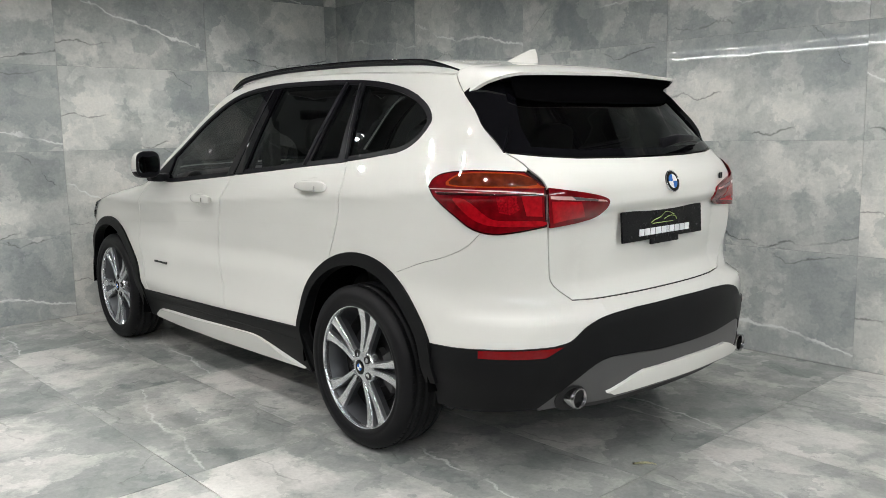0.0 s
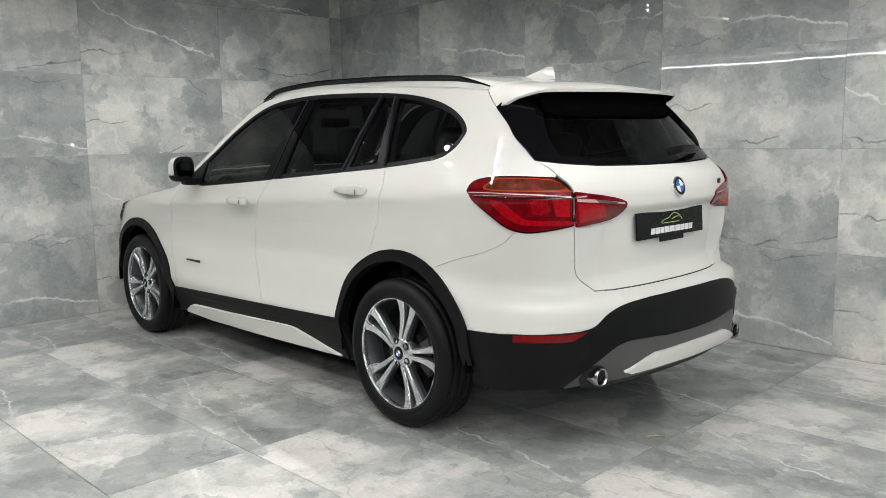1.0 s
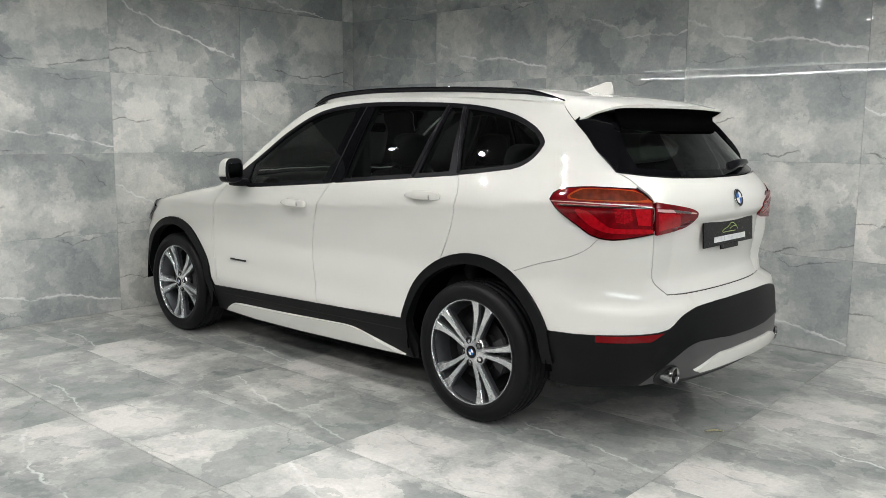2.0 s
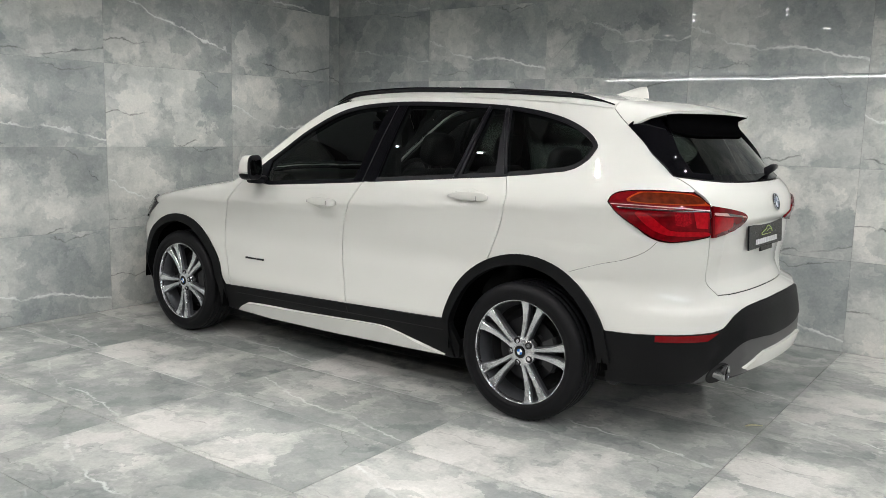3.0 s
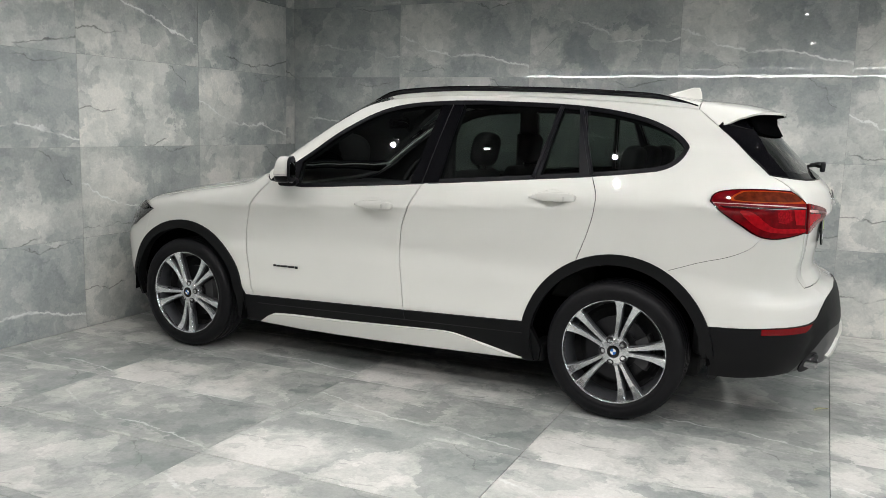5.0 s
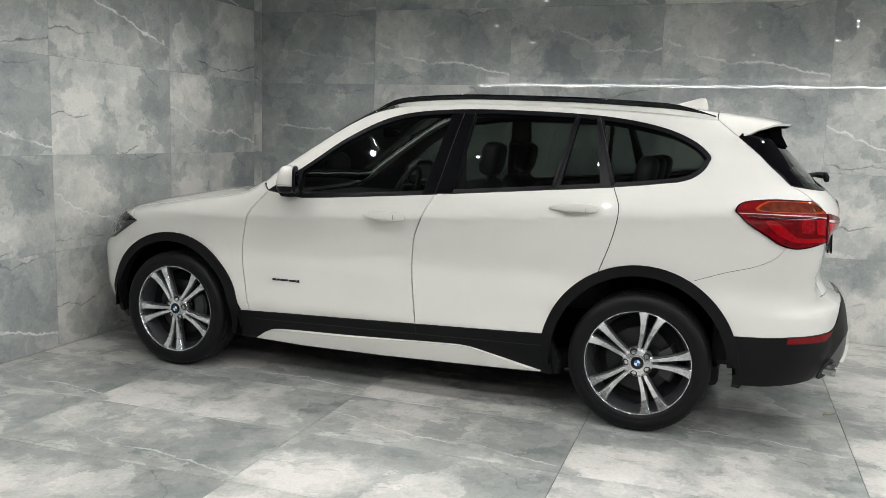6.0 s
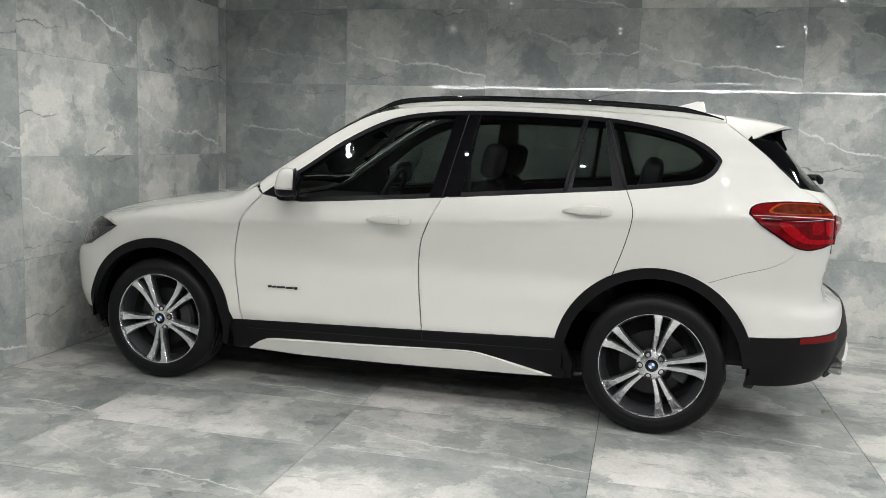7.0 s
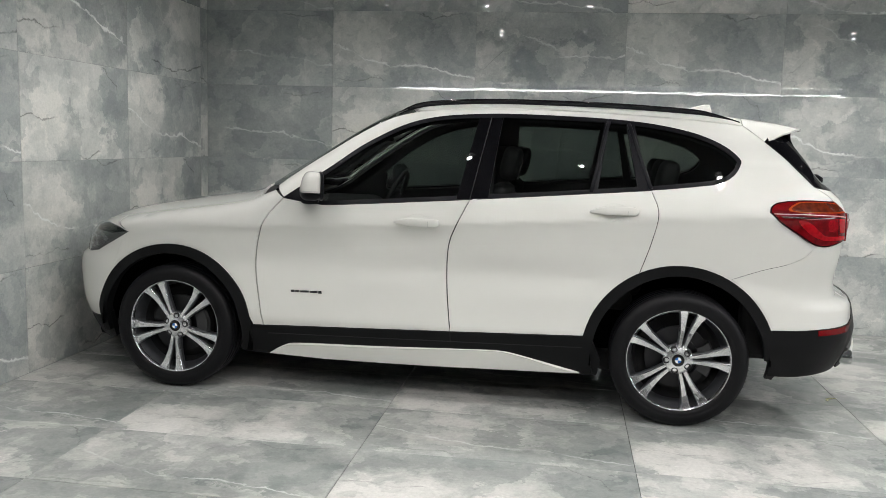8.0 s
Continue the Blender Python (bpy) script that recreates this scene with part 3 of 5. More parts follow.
BELT = spline([(-0.735, 1.06), (-0.55, 1.036), (-0.40, 1.039), (0.26, 1.090), (0.32, 1.0955), (1.14, 1.166), (1.163, 1.168)], 6)
DLO = spline([(-0.735, 1.062), (-0.55, 1.036), (-0.40, 1.039), (0.32, 1.0955), (1.14, 1.166), (1.46, 1.204)], 6)[:-1] + spline([(1.46, 1.204), (1.515, 1.222), (1.562, 1.256), (1.588, 1.298), (1.589, 1.336), (1.505, 1.403), (1.345, 1.464), (1.085, 1.508), (0.72, 1.528), (0.285, 1.529), (-0.045, 1.488), (-0.305, 1.368), (-0.505, 1.225), (-0.735, 1.062)], 6)[:-1]
ARCH_R = arc(HUB_R - 0.01, HUB_Z, 0.468, 157, 22)
ARCH_F = arc(HUB_F - 0.012, HUB_Z, 0.446, 172, 5)

top_line = [(-2.0, 0.50), (-1.9, 0.56), (-1.75, 0.63), (-1.5, 0.675), (-1.2, 0.685), (-0.98, 0.69), (-0.86, 0.70), (-0.7, 0.685), (-0.5, 0.655), (-0.25, 0.61), (-0.05, 0.585), (0.3, 0.572), (0.8, 0.565), (1.3, 0.555), (1.62, 0.55)]
edge_y = curve(top_line)


def seam_top(x0, x1, n):
    """The seam between flank and roof or bonnet, as flank points."""
    xs = np.linspace(x0, x1, n)
    p = roof(xs, -edge_y(xs))
    return [(a, c) for a, _, c in p]


def to_chart(pts):
    return [(s_flank(x, z) if (x < -1.4 or x > XC) else x - XC, z) for x, z in pts]


def on(pts):
    return to_chart(pts)


G = 0.0030       # half a shut line


def panel(name, pts, mat=PAINT, holes=(), gap=G, **more):
    q = on(pts)
    if sum(a[0] * b[1] - b[0] * a[1] for a, b in zip(q, q[1:] + q[:1])) < 0:
        q = q[::-1]
    return both(name, inset(closed(q, 0.03), gap), mat, car, holes=[on(h) for h in holes], **more)


def oval(x, z, a, b, n=28):
    return [(x + a * math.cos(2 * math.pi * k / n), z + b * math.sin(2 * math.pi * k / n)) for k in range(n)]


# ---- doors, wings, quarters ----
DISH = ((0.0, 0.963, 0.070, 0.043), (0.985, 1.055, 0.070, 0.043))
front_doors = panel("front_door", SEAM_FRONT + [(-0.5, sill_z(-0.5)), (-0.1, sill_z(-0.1))] + SEAM_MID[::-1] + [p for p in BELT[::-1] if p[0] < 0.25], holes=[oval(*DISH[0])], step=0.022, mat=PAINT_SIDE, label="white front door")
rear_doors = panel("rear_door", SEAM_MID + [(0.5, sill_z(0.5)), SILL_R] + [p for p in ARCH_R if p[0] < 1.11 and p[1] > 0.5] + SEAM_REAR[::-1] + [p for p in BELT[::-1] if 0.27 < p[0] < 1.15], holes=[oval(*DISH[1])], step=0.022, mat=PAINT_SIDE, label="white rear door")
for doors, (x, z, a, b) in zip((front_doors, rear_doors), DISH):
    for k, door in enumerate(doors):
        bowl = lambda s, zz, x=x, z=z, a=a, b=b: -0.024 * np.clip(1 - ((s - x + XC) / a) ** 2 - ((zz - z) / b) ** 2, 0, 1) ** 0.55
        patch("handle_recess", on(oval(x, z, a, b)), PAINT, door, off=bowl, depth=0.004, step=0.012, flip=bool(k))
        us = np.linspace(-0.118, 0.118, 21)
        p = skin(x - XC + us, z + us * 0.02)
        p += normals(p) * (0.020 * (1 - (us / 0.128) ** 4))[:, None]
        pts = [(q[0], -q[1] if k else q[1], q[2]) for q in p]
        shape("handle", bar(bmesh.new(), pts, 0.02, 0.046, taper=[max(0.16, min(1.0, ((u + 0.122) / 0.085) ** 0.7) * (1 - max(0.0, (u - 0.075) / 0.047) ** 2.5) ** 0.5) for u in us]), PAINT, door, "white pull handle", smooth=True)
        q = skin([x - XC + 0.064], [z])[0] + normals(skin([x - XC + 0.064], [z]))[0] * 0.0305
        shape("handle_seam", boxed((q[0] - 0.0006, -q[1] - 0.003 if k else q[1] - 0.003, z - 0.011), (q[0] + 0.0006, -q[1] + 0.003 if k else q[1] + 0.003, z + 0.012)), SEAM_GREY, door)

wing_top = seam_top(-1.72, -0.90, 14)
panel("front_wing", SEAM_FRONT[:1] + SEAM_FRONT[1:] + [SILL_F] + [p for p in ARCH_F[::-1] if p[0] < -0.88 and p[0] > -1.69 and p[1] > 0.42] + [(-1.705, 0.62), (-1.66, 0.74), (-1.62, 0.85)] + wing_top + [(-0.80, 1.098)], mat=PAINT_SIDE, label="white front wing")
LOWER = spline([(1.567, 0.755), (1.70, 0.802), (1.82, 0.836), (1.905, 0.876), (1.955, 0.928)], 6)

LAMP_TOP = spline([(0.262, 1.084), (0.277, 1.113), (0.325, 1.133), (0.44, 1.143), (0.60, 1.136)], 4)
LAMP_LOW = spline([(0.666, 0.948), (0.58, 0.930), (0.505, 0.922), (0.44, 0.938), (0.38, 0.982), (0.305, 1.038), (0.262, 1.084)], 4)
LAMP = LAMP_LOW[:-1] + LAMP_TOP + [(0.662, 1.086)]
LAMP_IN = [(0.671, 1.080), (0.80, 1.060), (0.878, 1.040), (0.899, 1.022), (0.878, 0.990), (0.82, 0.962), (0.674, 0.944)]
CORNER = (s_flank(1.955, 1.206), 1.206)
GATE_SIDE = spline([CORNER, (0.578, 1.178), (0.612, 1.148), (0.667, 1.084), (0.670, 0.946), (0.675, 0.82), (0.688, 0.738), (s_tail(-0.49, 0.672), 0.672)], 6)
FIN_EDGE = spline([(0.325, 1.424), (0.400, 1.356), (0.445, 1.297), (0.496, 1.245), CORNER], 4)
TO_ROOF = (s_flank(1.61, seam_top(1.61, 1.61, 1)[0][1]), seam_top(1.61, 1.61, 1)[0][1])

over = [p for p in DLO[:0:-1] if not (p[0] < 1.168 and p[1] < 1.2 and p[0] > -0.7)]
cut = next(k for k, p in enumerate(over) if p[0] < 1.0 and p[1] < 1.2 and k > 20) if any(p[0] < 1.0 and p[1] < 1.2 and k > 20 for k, p in enumerate(over)) else len(over)
quarter = on([(1.163, 1.168)] + SEAM_REAR[1:] + arc(HUB_R - 0.01, HUB_Z, 0.468, 115, 60, 14) + LOWER)
quarter += [q for q in LAMP_LOW if q[0] < 0.43] + LAMP_TOP[1:] + GATE_SIDE[12:0:-1] + FIN_EDGE[::-1] + [TO_ROOF]
quarter += on(seam_top(1.59, -0.80, 44)) + on([DLO[0]] + over[:cut])
both("side_panel", inset(closed(quarter[::-1] if sum(a[0] * b[1] - b[0] * a[1] for a, b in zip(quarter, quarter[1:] + quarter[:1])) < 0 else quarter, 0.03), 0.0013), PAINT_SIDE, car, label="white rear wing and roof pillar")

# ---- windows ----
TRIM_L = on(DLO)
lines = {"front": (None, ((0.186, 1.06), (0.278, 1.52))), "rear": (((0.350, 1.06), (0.398, 1.52)), ((0.86, 1.06), (0.925, 1.52))), "vent": (((0.885, 1.06), (0.952, 1.52)), ((1.118, 1.06), (1.028, 1.52))), "quarter": (((1.185, 1.06), (1.062, 1.52)), None)}
panes = {}
low = inset(closed(DLO, 0.03), 0.020)
for key, (fore, aft) in lines.items():
    q = low
    if fore:
        q = clipped(q, fore[1], fore[0])
    if aft:
        q = clipped(q, aft[0], aft[1])
    panes[key] = q
panes["front"] = clipped(panes["front"], (-0.545, 1.30), (-0.545, 1.0))
for k in (False, True):
    trim = patch("window_trim", TRIM_L, SATIN, car, holes=[on(q) for q in panes.values()], off=0.001, depth=0.02, step=0.04, flip=k, label="satin black window surround")
    for key, q in panes.items():
        pane = patch("window_pane", on(q), GLASS, trim, off=-0.006, depth=0.003, step=0.06, flip=k, label="dark tinted glass")
        pane.visible_shadow = False
    patch("centre_pillar", on([(0.193, 1.088), (0.354, 1.101), (0.396, 1.506), (0.274, 1.506)]), GLOSS, trim, off=0.003, depth=0.006, step=0.05, flip=k, label="gloss black door pillar cover")
    for a, b in (((0.868, 1.146), (0.942, 1.504)), ((1.158, 1.174), (1.043, 1.495)), ((0.262, 1.092), (0.337, 1.507))):
        us = np.linspace(0, 1, 10)
        p = skin(a[0] + (b[0] - a[0]) * us - XC, a[1] + (b[1] - a[1]) * us)
        p += normals(p) * (0.003 if a[0] > 0.5 else 0.001)
        w = 0.02 if a[0] > 0.5 else 0.005
        shape("window_bar" if a[0] > 0.5 else "shut_line", bar(bmesh.new(), [(x, -y if k else y, z) for x, y, z in p], w, 0.014, up=(0, 1, 0)), SATIN if a[0] > 0.5 else DARK, trim, smooth=True)

# ---- tail: whole-width panels round the centre line ----
MID = RHO * math.pi / 2


def whole(half):
    """An outline made of a left half, from the centre line round to the centre line, and its mirror image."""
    return half + [(2 * MID - s, z) for s, z in half[::-1]]


def tail_panel(name, half, mat, parent=None, gap=G, **more):
    q = closed(whole(half), 0.03)
    q = q if sum(a[0] * b[1] - b[0] * a[1] for a, b in zip(q, q[1:] + q[:1])) > 0 else q[::-1]
    return patch(name, inset(q, gap), mat, parent or car, **more)


GLASS_LOW = [(MID, 1.174)] + tl((-0.2, 1.175), (-0.42, 1.180), (-0.55, 1.190)) + [CORNER]
gate = tail_panel("tailgate", GLASS_LOW + GATE_SIDE[1:] + tl((-0.4, 0.668), (-0.2, 0.668)) + [(MID, 0.668)], PAINT, step=0.02, label="white tailgate")
CLAD_TOP = [(MID, 0.634)] + spline(tl((-0.26, 0.632), (-0.40, 0.622), (-0.50, 0.596), (-0.57, 0.548), (-0.63, 0.534)), 5) + fl((2.0, 0.526), (1.88, 0.518), (1.766, 0.513))
tail_panel("rear_bumper", [(MID, 0.667)] + tl((-0.2, 0.667), (-0.4, 0.667)) + GATE_SIDE[:18:-1] + [q for q in LAMP_LOW if q[0] > 0.5] + on(LOWER[::-1]) + on(arc(HUB_R - 0.01, HUB_Z, 0.468, 61, 22, 10)) + CLAD_TOP[::-1], PAINT, gap=0.0007, label="white upper rear bumper")
GREY_TOP = [(MID, 0.462)] + spline(tl((-0.2, 0.466), (-0.33, 0.474), (-0.46, 0.468), (-0.562, 0.395), (-0.648, 0.300)), 5)
clad = tail_panel("bumper_cladding", CLAD_TOP + fl((1.764, 0.40), (1.764, 0.278), (1.9, 0.280)) + GREY_TOP[::-1], CLAD, gap=0.001, off=0.004, depth=0.03, label="black grained plastic lower rear bumper")
GREY_LOW = tl((-0.638, 0.287), (-0.44, 0.315), (-0.2, 0.325)) + [(MID, 0.325)]
tail_panel("diffuser", GREY_TOP + GREY_LOW, GREY, off=0.0, depth=0.04, gap=0.001, label="dark grey plastic rear diffuser")
TIP_CHROME = plain("dark_chrome", (0.42, 0.42, 0.43), 0.12, metal=1.0)
tail_panel("skid_plate", [(MID, 0.412)] + tl((-0.28, 0.410), (-0.335, 0.395), (-0.445, 0.352), (-0.41, 0.335), (-0.2, 0.342)) + [(MID, 0.340)], PAINT, off=0.014, depth=0.03, label="white underguard trim")
for k in (False, True):
    patch("reflector", fl((1.985, 0.522), (1.985, 0.494)) + tl((-0.66, 0.498), (-0.60, 0.530), (-0.66, 0.528)), plain("red_reflector_plastic", (0.15, 0.002, 0.004), 0.12, coat=0.6, spec=0.0), clad, off=0.007, depth=0.006, step=0.03, flip=k, label="red rear reflector")
    # raised dark patch: the shade of the pipe's cutout, painted on
    patch("tailpipe_recess", tl(*oval(-0.553, 0.337, 0.047, 0.050, 20)), DARK, clad, off=0.006, depth=0.02, step=0.03, flip=k)
    s = 1 if k else -1
    pipe = shape("tailpipe", lathe(bmesh.new(), [(0.032, 1.95), (0.032, 2.18), (0.038, 2.208), (0.038, 2.224), (0.034, 2.225), (0.031, 2.212), (0.030, 2.05)], 32, "X", (0, s * 0.55, 0.340)), TIP_CHROME, car, "round chrome tailpipe", smooth=True)
    shape("bore", lathe(bmesh.new(), [(0.0005, 2.10), (0.0305, 2.10)], 24, "X", (0, s * 0.55, 0.340)), DARK, pipe)

# rear window, black side fins and the roof spoiler above it
FIN_IN = spline([CORNER, (s_tail(-0.60, 1.28), 1.28), (s_tail(-0.545, 1.37), 1.37), (s_tail(-0.50, 1.465), 1.465)], 4)
for k in (False, True):
    patch("window_fin", FIN_EDGE[:-1] + FIN_IN + fl((1.74, 1.47)), GLOSS, gate, off=lambda s, z: 0.004 + 0.014 * np.clip((s - 0.42) / 0.1, 0, 1) * np.clip((z - 1.20) / 0.06, 0, 1), depth=0.02, flip=k, label="gloss black fin beside the rear window")
frit = [(MID, 1.176)] + GLASS_LOW[1:-1] + FIN_IN + [(MID, 1.478)]
hole = [(MID, 1.205)] + tl((-0.4, 1.208), (-0.56, 1.222), (-0.55, 1.30), (-0.49, 1.40), (-0.46, 1.45)) + [(MID, 1.455)]
window = tail_panel("rear_window", frit, GLOSS, gate, holes=[whole(hole)], off=0.001, depth=0.01, label="rear window with black printed border")
pane = tail_panel("pane", hole, GLASS, window, gap=-0.002, off=-0.002, depth=0.003, step=0.06, label="dark tinted glass")
pane.visible_shadow = False


def lid(x, y):
    x, y = np.asarray(x, float), np.asarray(y, float)
    a, u = np.abs(y), (x - 1.60) / 0.39
    swell = 0.080 * np.clip(u * (1 - u), 0, 1) * np.clip(1 - (a / 0.6) ** 4, 0, 1)
    free = TOP(x) - 0.028 * (a / 0.6) ** 2 - 0.080 * np.clip((a - 0.46) / 0.16, 0, 1.1) ** 3 - 0.006
    near = roof(np.minimum(x, 1.70), np.clip(y, -0.607, 0.607))[..., 2] + TOP(x) - TOP(np.minimum(x, 1.70)) - 0.001
    w = np.clip((x - 1.61 - 0.095 * np.clip((a - 0.5) / 0.08, 0, 1)) / 0.11, 0, 1)
    w = w * w * (3 - 2 * w)
    return np.stack([x, y, near + (free - near) * w + swell], -1)


def lid_normals(p):
    x, y = p[:, 0], p[:, 1]
    gx = (lid(x + 0.004, y)[:, 2] - lid(x - 0.004, y)[:, 2]) / 0.008
    gy = (lid(x, y + 0.004)[:, 2] - lid(x, y - 0.004)[:, 2]) / 0.008
    n = np.stack([-gx, -gy, np.ones_like(gx)], -1)
    return n / np.linalg.norm(n, axis=1, keepdims=True)


lip = spline([(1.713, 0.6055), (1.748, 0.600), (1.790, 0.584), (1.850, 0.548), (1.912, 0.46), (1.954, 0.27), (1.965, 0.0)], 5)
run = np.linspace(0.0, 0.93, 9)
seam = skin(TO_ROOF[0] + (FIN_EDGE[0][0] - TO_ROOF[0]) * run, TO_ROOF[1] + (FIN_EDGE[0][1] - TO_ROOF[1]) * run)
deck = [(1.611, 0.0)] + [(float(q[0]) + 0.0022, float(-q[1]) - 0.0012) for q in seam] + lip
deck = deck + [(x, -y) for x, y in deck[::-1]]
spoiler = patch("spoiler", deck, PAINT, gate, chart=lid, facing=lid_normals, depth=0.012, step=0.02, label="white roof spoiler")
patch("underside", inset(closed(deck, 0.03), -0.002), GLOSS, spoiler, chart=lid, facing=lid_normals, off=-0.0115, depth=0.002, step=0.03, under=True, label="gloss black spoiler underside")
# the black body under the spoiler, from its lip down to the glass
bm = bmesh.new()
rows = []
for y in np.linspace(-0.49, 0.49, 33):
    lx = float(np.interp(abs(y), [q[1] for q in lip[::-1]], [q[0] for q in lip[::-1]]))
    base = 1.380 + 0.020 * (abs(y) / 0.49) ** 6
    foot = skin([s_tail(-abs(y), base)], [base])[0] * (1, -1 if y > 0 else 1, 1) + (0.004, 0, 0)
    top_edge = lid([lx - 0.016], [y])[0] - (0, 0, 0.014)
    tuck = lid([lx - 0.055], [y])[0] - (0, 0, 0.026)
    neck = tuck * 0.6 + foot * 0.4 + (-0.010, 0, -0.004)
    rows.append([bm.verts.new(q) for q in (top_edge, top_edge * 0.4 + tuck * 0.6 + (0.004, 0, 0), tuck, neck, foot)])
for a, b in zip(rows, rows[1:]):
    for j in range(4):
        bm.faces.new((a[j], b[j], b[j + 1], a[j + 1]))
bmesh.ops.recalc_face_normals(bm, faces=bm.faces)
bmesh.ops.solidify(bm, geom=bm.faces[:], thickness=0.004)
shape("spoiler_body", bm, BLACK, spoiler, "black lower spoiler body", smooth=True)
shape("brake_light", boxed((1.86, -0.17, 1.462), (1.898, 0.17, 1.474), 0.004), plain("dark_red_lens", (0.10, 0.004, 0.006), 0.1, coat=1.0), spoiler, "narrow dark red high brake light")

# ---- roof, bonnet, windscreen ----
def top_panel(name, half, mat, gap=G, **more):
    q = half + [(x, -y) for x, y in half[::-1]]
    q = closed(q, 0.04)
    q = q if sum(a[0] * b[1] - b[0] * a[1] for a, b in zip(q, q[1:] + q[:1])) > 0 else q[::-1]
    return patch(name, inset(q, gap), mat, car, chart=roof, **more)


ye = lambda x0, x1, n: [(x, float(edge_y(x))) for x in np.linspace(x0, x1, n)]
top_panel("roof_panel", [(-0.30, 0.0), (-0.24, 0.3), (-0.12, 0.5), (-0.06, 0.575)] + ye(0.0, 1.61, 16) + [(1.61, 0.0)], PAINT, step=0.05, label="white roof panel")
screen = [(-1.0, 0.0), (-0.97, 0.3), (-0.87, 0.6), (-0.81, 0.685)] + ye(-0.78, -0.07, 12) + [(-0.13, 0.5), (-0.25, 0.3), (-0.31, 0.0)]
top_panel("windscreen", screen, GLASS, step=0.06, depth=0.004, label="tinted windscreen").visible_shadow = False
top_panel("bonnet", [(-1.02, 0.0), (-1.0, 0.3), (-0.92, 0.6), (-0.89, 0.69)] + ye(-0.95, -1.98, 16) + [(-2.05, 0.3), (-2.07, 0.0)], PAINT, step=0.05, label="white bonnet")
top_panel("cowl", [(-1.018, 0.0), (-0.995, 0.3), (-0.915, 0.6), (-0.885, 0.69), (-0.82, 0.685), (-0.875, 0.6), (-0.972, 0.3), (-1.002, 0.0)], SATIN, off=-0.012, gap=-0.004, step=0.05, label="black windscreen cowl")

# ---- nose ----
NM = -2.85 - MID
HEAD = fl((-1.600, 0.842), (-1.70, 0.786), (-1.82, 0.724), (-1.91, 0.706), (-1.955, 0.775), (-1.935, 0.842), (-1.80, 0.874), (-1.675, 0.863))
nose_top = on(seam_top(-1.73, -1.99, 8))
nose = nose_top + [(NM, 0.86), (NM, 0.36)] + fl((-2.03, 0.355), (-1.90, 0.35), (-1.80, 0.352), (-1.745, 0.40)) + on([(-1.765, 0.5), (-1.703, 0.62), (-1.658, 0.74), (-1.618, 0.85)])
skirt = [(NM, 0.358), (NM, 0.22)] + fl((-2.0, 0.22), (-1.80, 0.215), (-1.735, 0.23), (-1.74, 0.38), (-1.80, 0.350), (-1.90, 0.348), (-2.03, 0.353))
LAMP_SILVER = plain("silver_lamp_reflector", (0.55, 0.56, 0.57), 0.25, metal=0.8, scale=90, spread=0.4)
LENS = glass("clear_lamp_cover", (0.85, 0.87, 0.88))
for k in (False, True):
    fix = lambda q: q if sum(a[0] * b[1] - b[0] * a[1] for a, b in zip(q, q[1:] + q[:1])) > 0 else q[::-1]
    patch("front_bumper", fix(nose), PAINT, car, flip=k, depth=0.02, label="white front bumper")
    patch("front_skirt", fix(skirt), CLAD, car, flip=k, depth=0.03, off=-0.004, label="black plastic lower front bumper")
    head = patch("headlight", fix(HEAD), GREY, car, flip=k, off=0.003, depth=0.02, label="clear headlight with dark brow and silver reflectors")
    patch("reflector_bowl", fix(fl((-1.735, 0.790), (-1.83, 0.738), (-1.905, 0.722), (-1.935, 0.775), (-1.92, 0.815), (-1.80, 0.820))), LAMP_SILVER, head, flip=k, off=0.005, depth=0.003, step=0.02)
    patch("headlight_brow", fix(fl((-1.610, 0.843), (-1.71, 0.826), (-1.84, 0.826), (-1.93, 0.822), (-1.925, 0.842), (-1.80, 0.870), (-1.68, 0.860))), GLOSS, head, flip=k, off=0.006, depth=0.003)
    for x, z, r in ((-1.80, 0.776, 0.026), (-1.875, 0.768, 0.024)):
        patch("projector_ring", fix(fl(*oval(x, z, r, r, 20))), ALLOY_DARK, head, flip=k, off=0.007, depth=0.003, step=0.02)
        patch("projector", fix(fl(*oval(x, z, r * 0.72, r * 0.72, 20))), CHROME, head, flip=k, off=0.009, depth=0.003, step=0.02)
    c = inset(closed(fix(HEAD), 0.02), 0.004)
    patch("lens", c, LENS, head, flip=k, off=0.015, depth=0.004, step=0.05).visible_shadow = False

# ---- cladding of arches and sills ----
for hub, far, a0, a1 in ((HUB_R - 0.01, 0.47, 195, 4), (HUB_F - 0.012, 0.452, 188, -15)):
    outer, inner = arc(hub, HUB_Z, far, a0, a1, 40), arc(hub, HUB_Z, far - 0.052, a0, a1, 40)
    q = on(outer + inner[::-1])
    q = q if sum(a[0] * b[1] - b[0] * a[1] for a, b in zip(q, q[1:] + q[:1])) > 0 else q[::-1]
    swell = lambda s, z, hub=hub: 0.020 - 0.016 * np.clip((np.hypot(np.where(s > 0, s * 0.98, s) + XC - hub, z - HUB_Z) - 0.40) / 0.07, 0, 1) ** 2
    both("wheel_arch_trim", q, CLAD, car, off=swell, depth=0.05, step=0.025, label="black plastic wheel arch trim")
sill = [(-0.93, 0.375)] + [(-0.885 + 0.1 * k, sill_z(-0.885 + 0.1 * k)) for k in range(18)] + [(0.885, 0.430), (0.90, 0.43), (0.955, 0.30), (0.94, 0.222), (0.4, 0.215), (-0.4, 0.212), (-0.9, 0.215), (-0.95, 0.29)]
ROCK = spline([(-0.805, 0.218), (-0.72, 0.268), (-0.62, 0.288), (-0.2, 0.300), (0.30, 0.320), (0.45, 0.322), (0.56, 0.303), (0.855, 0.232)], 5)
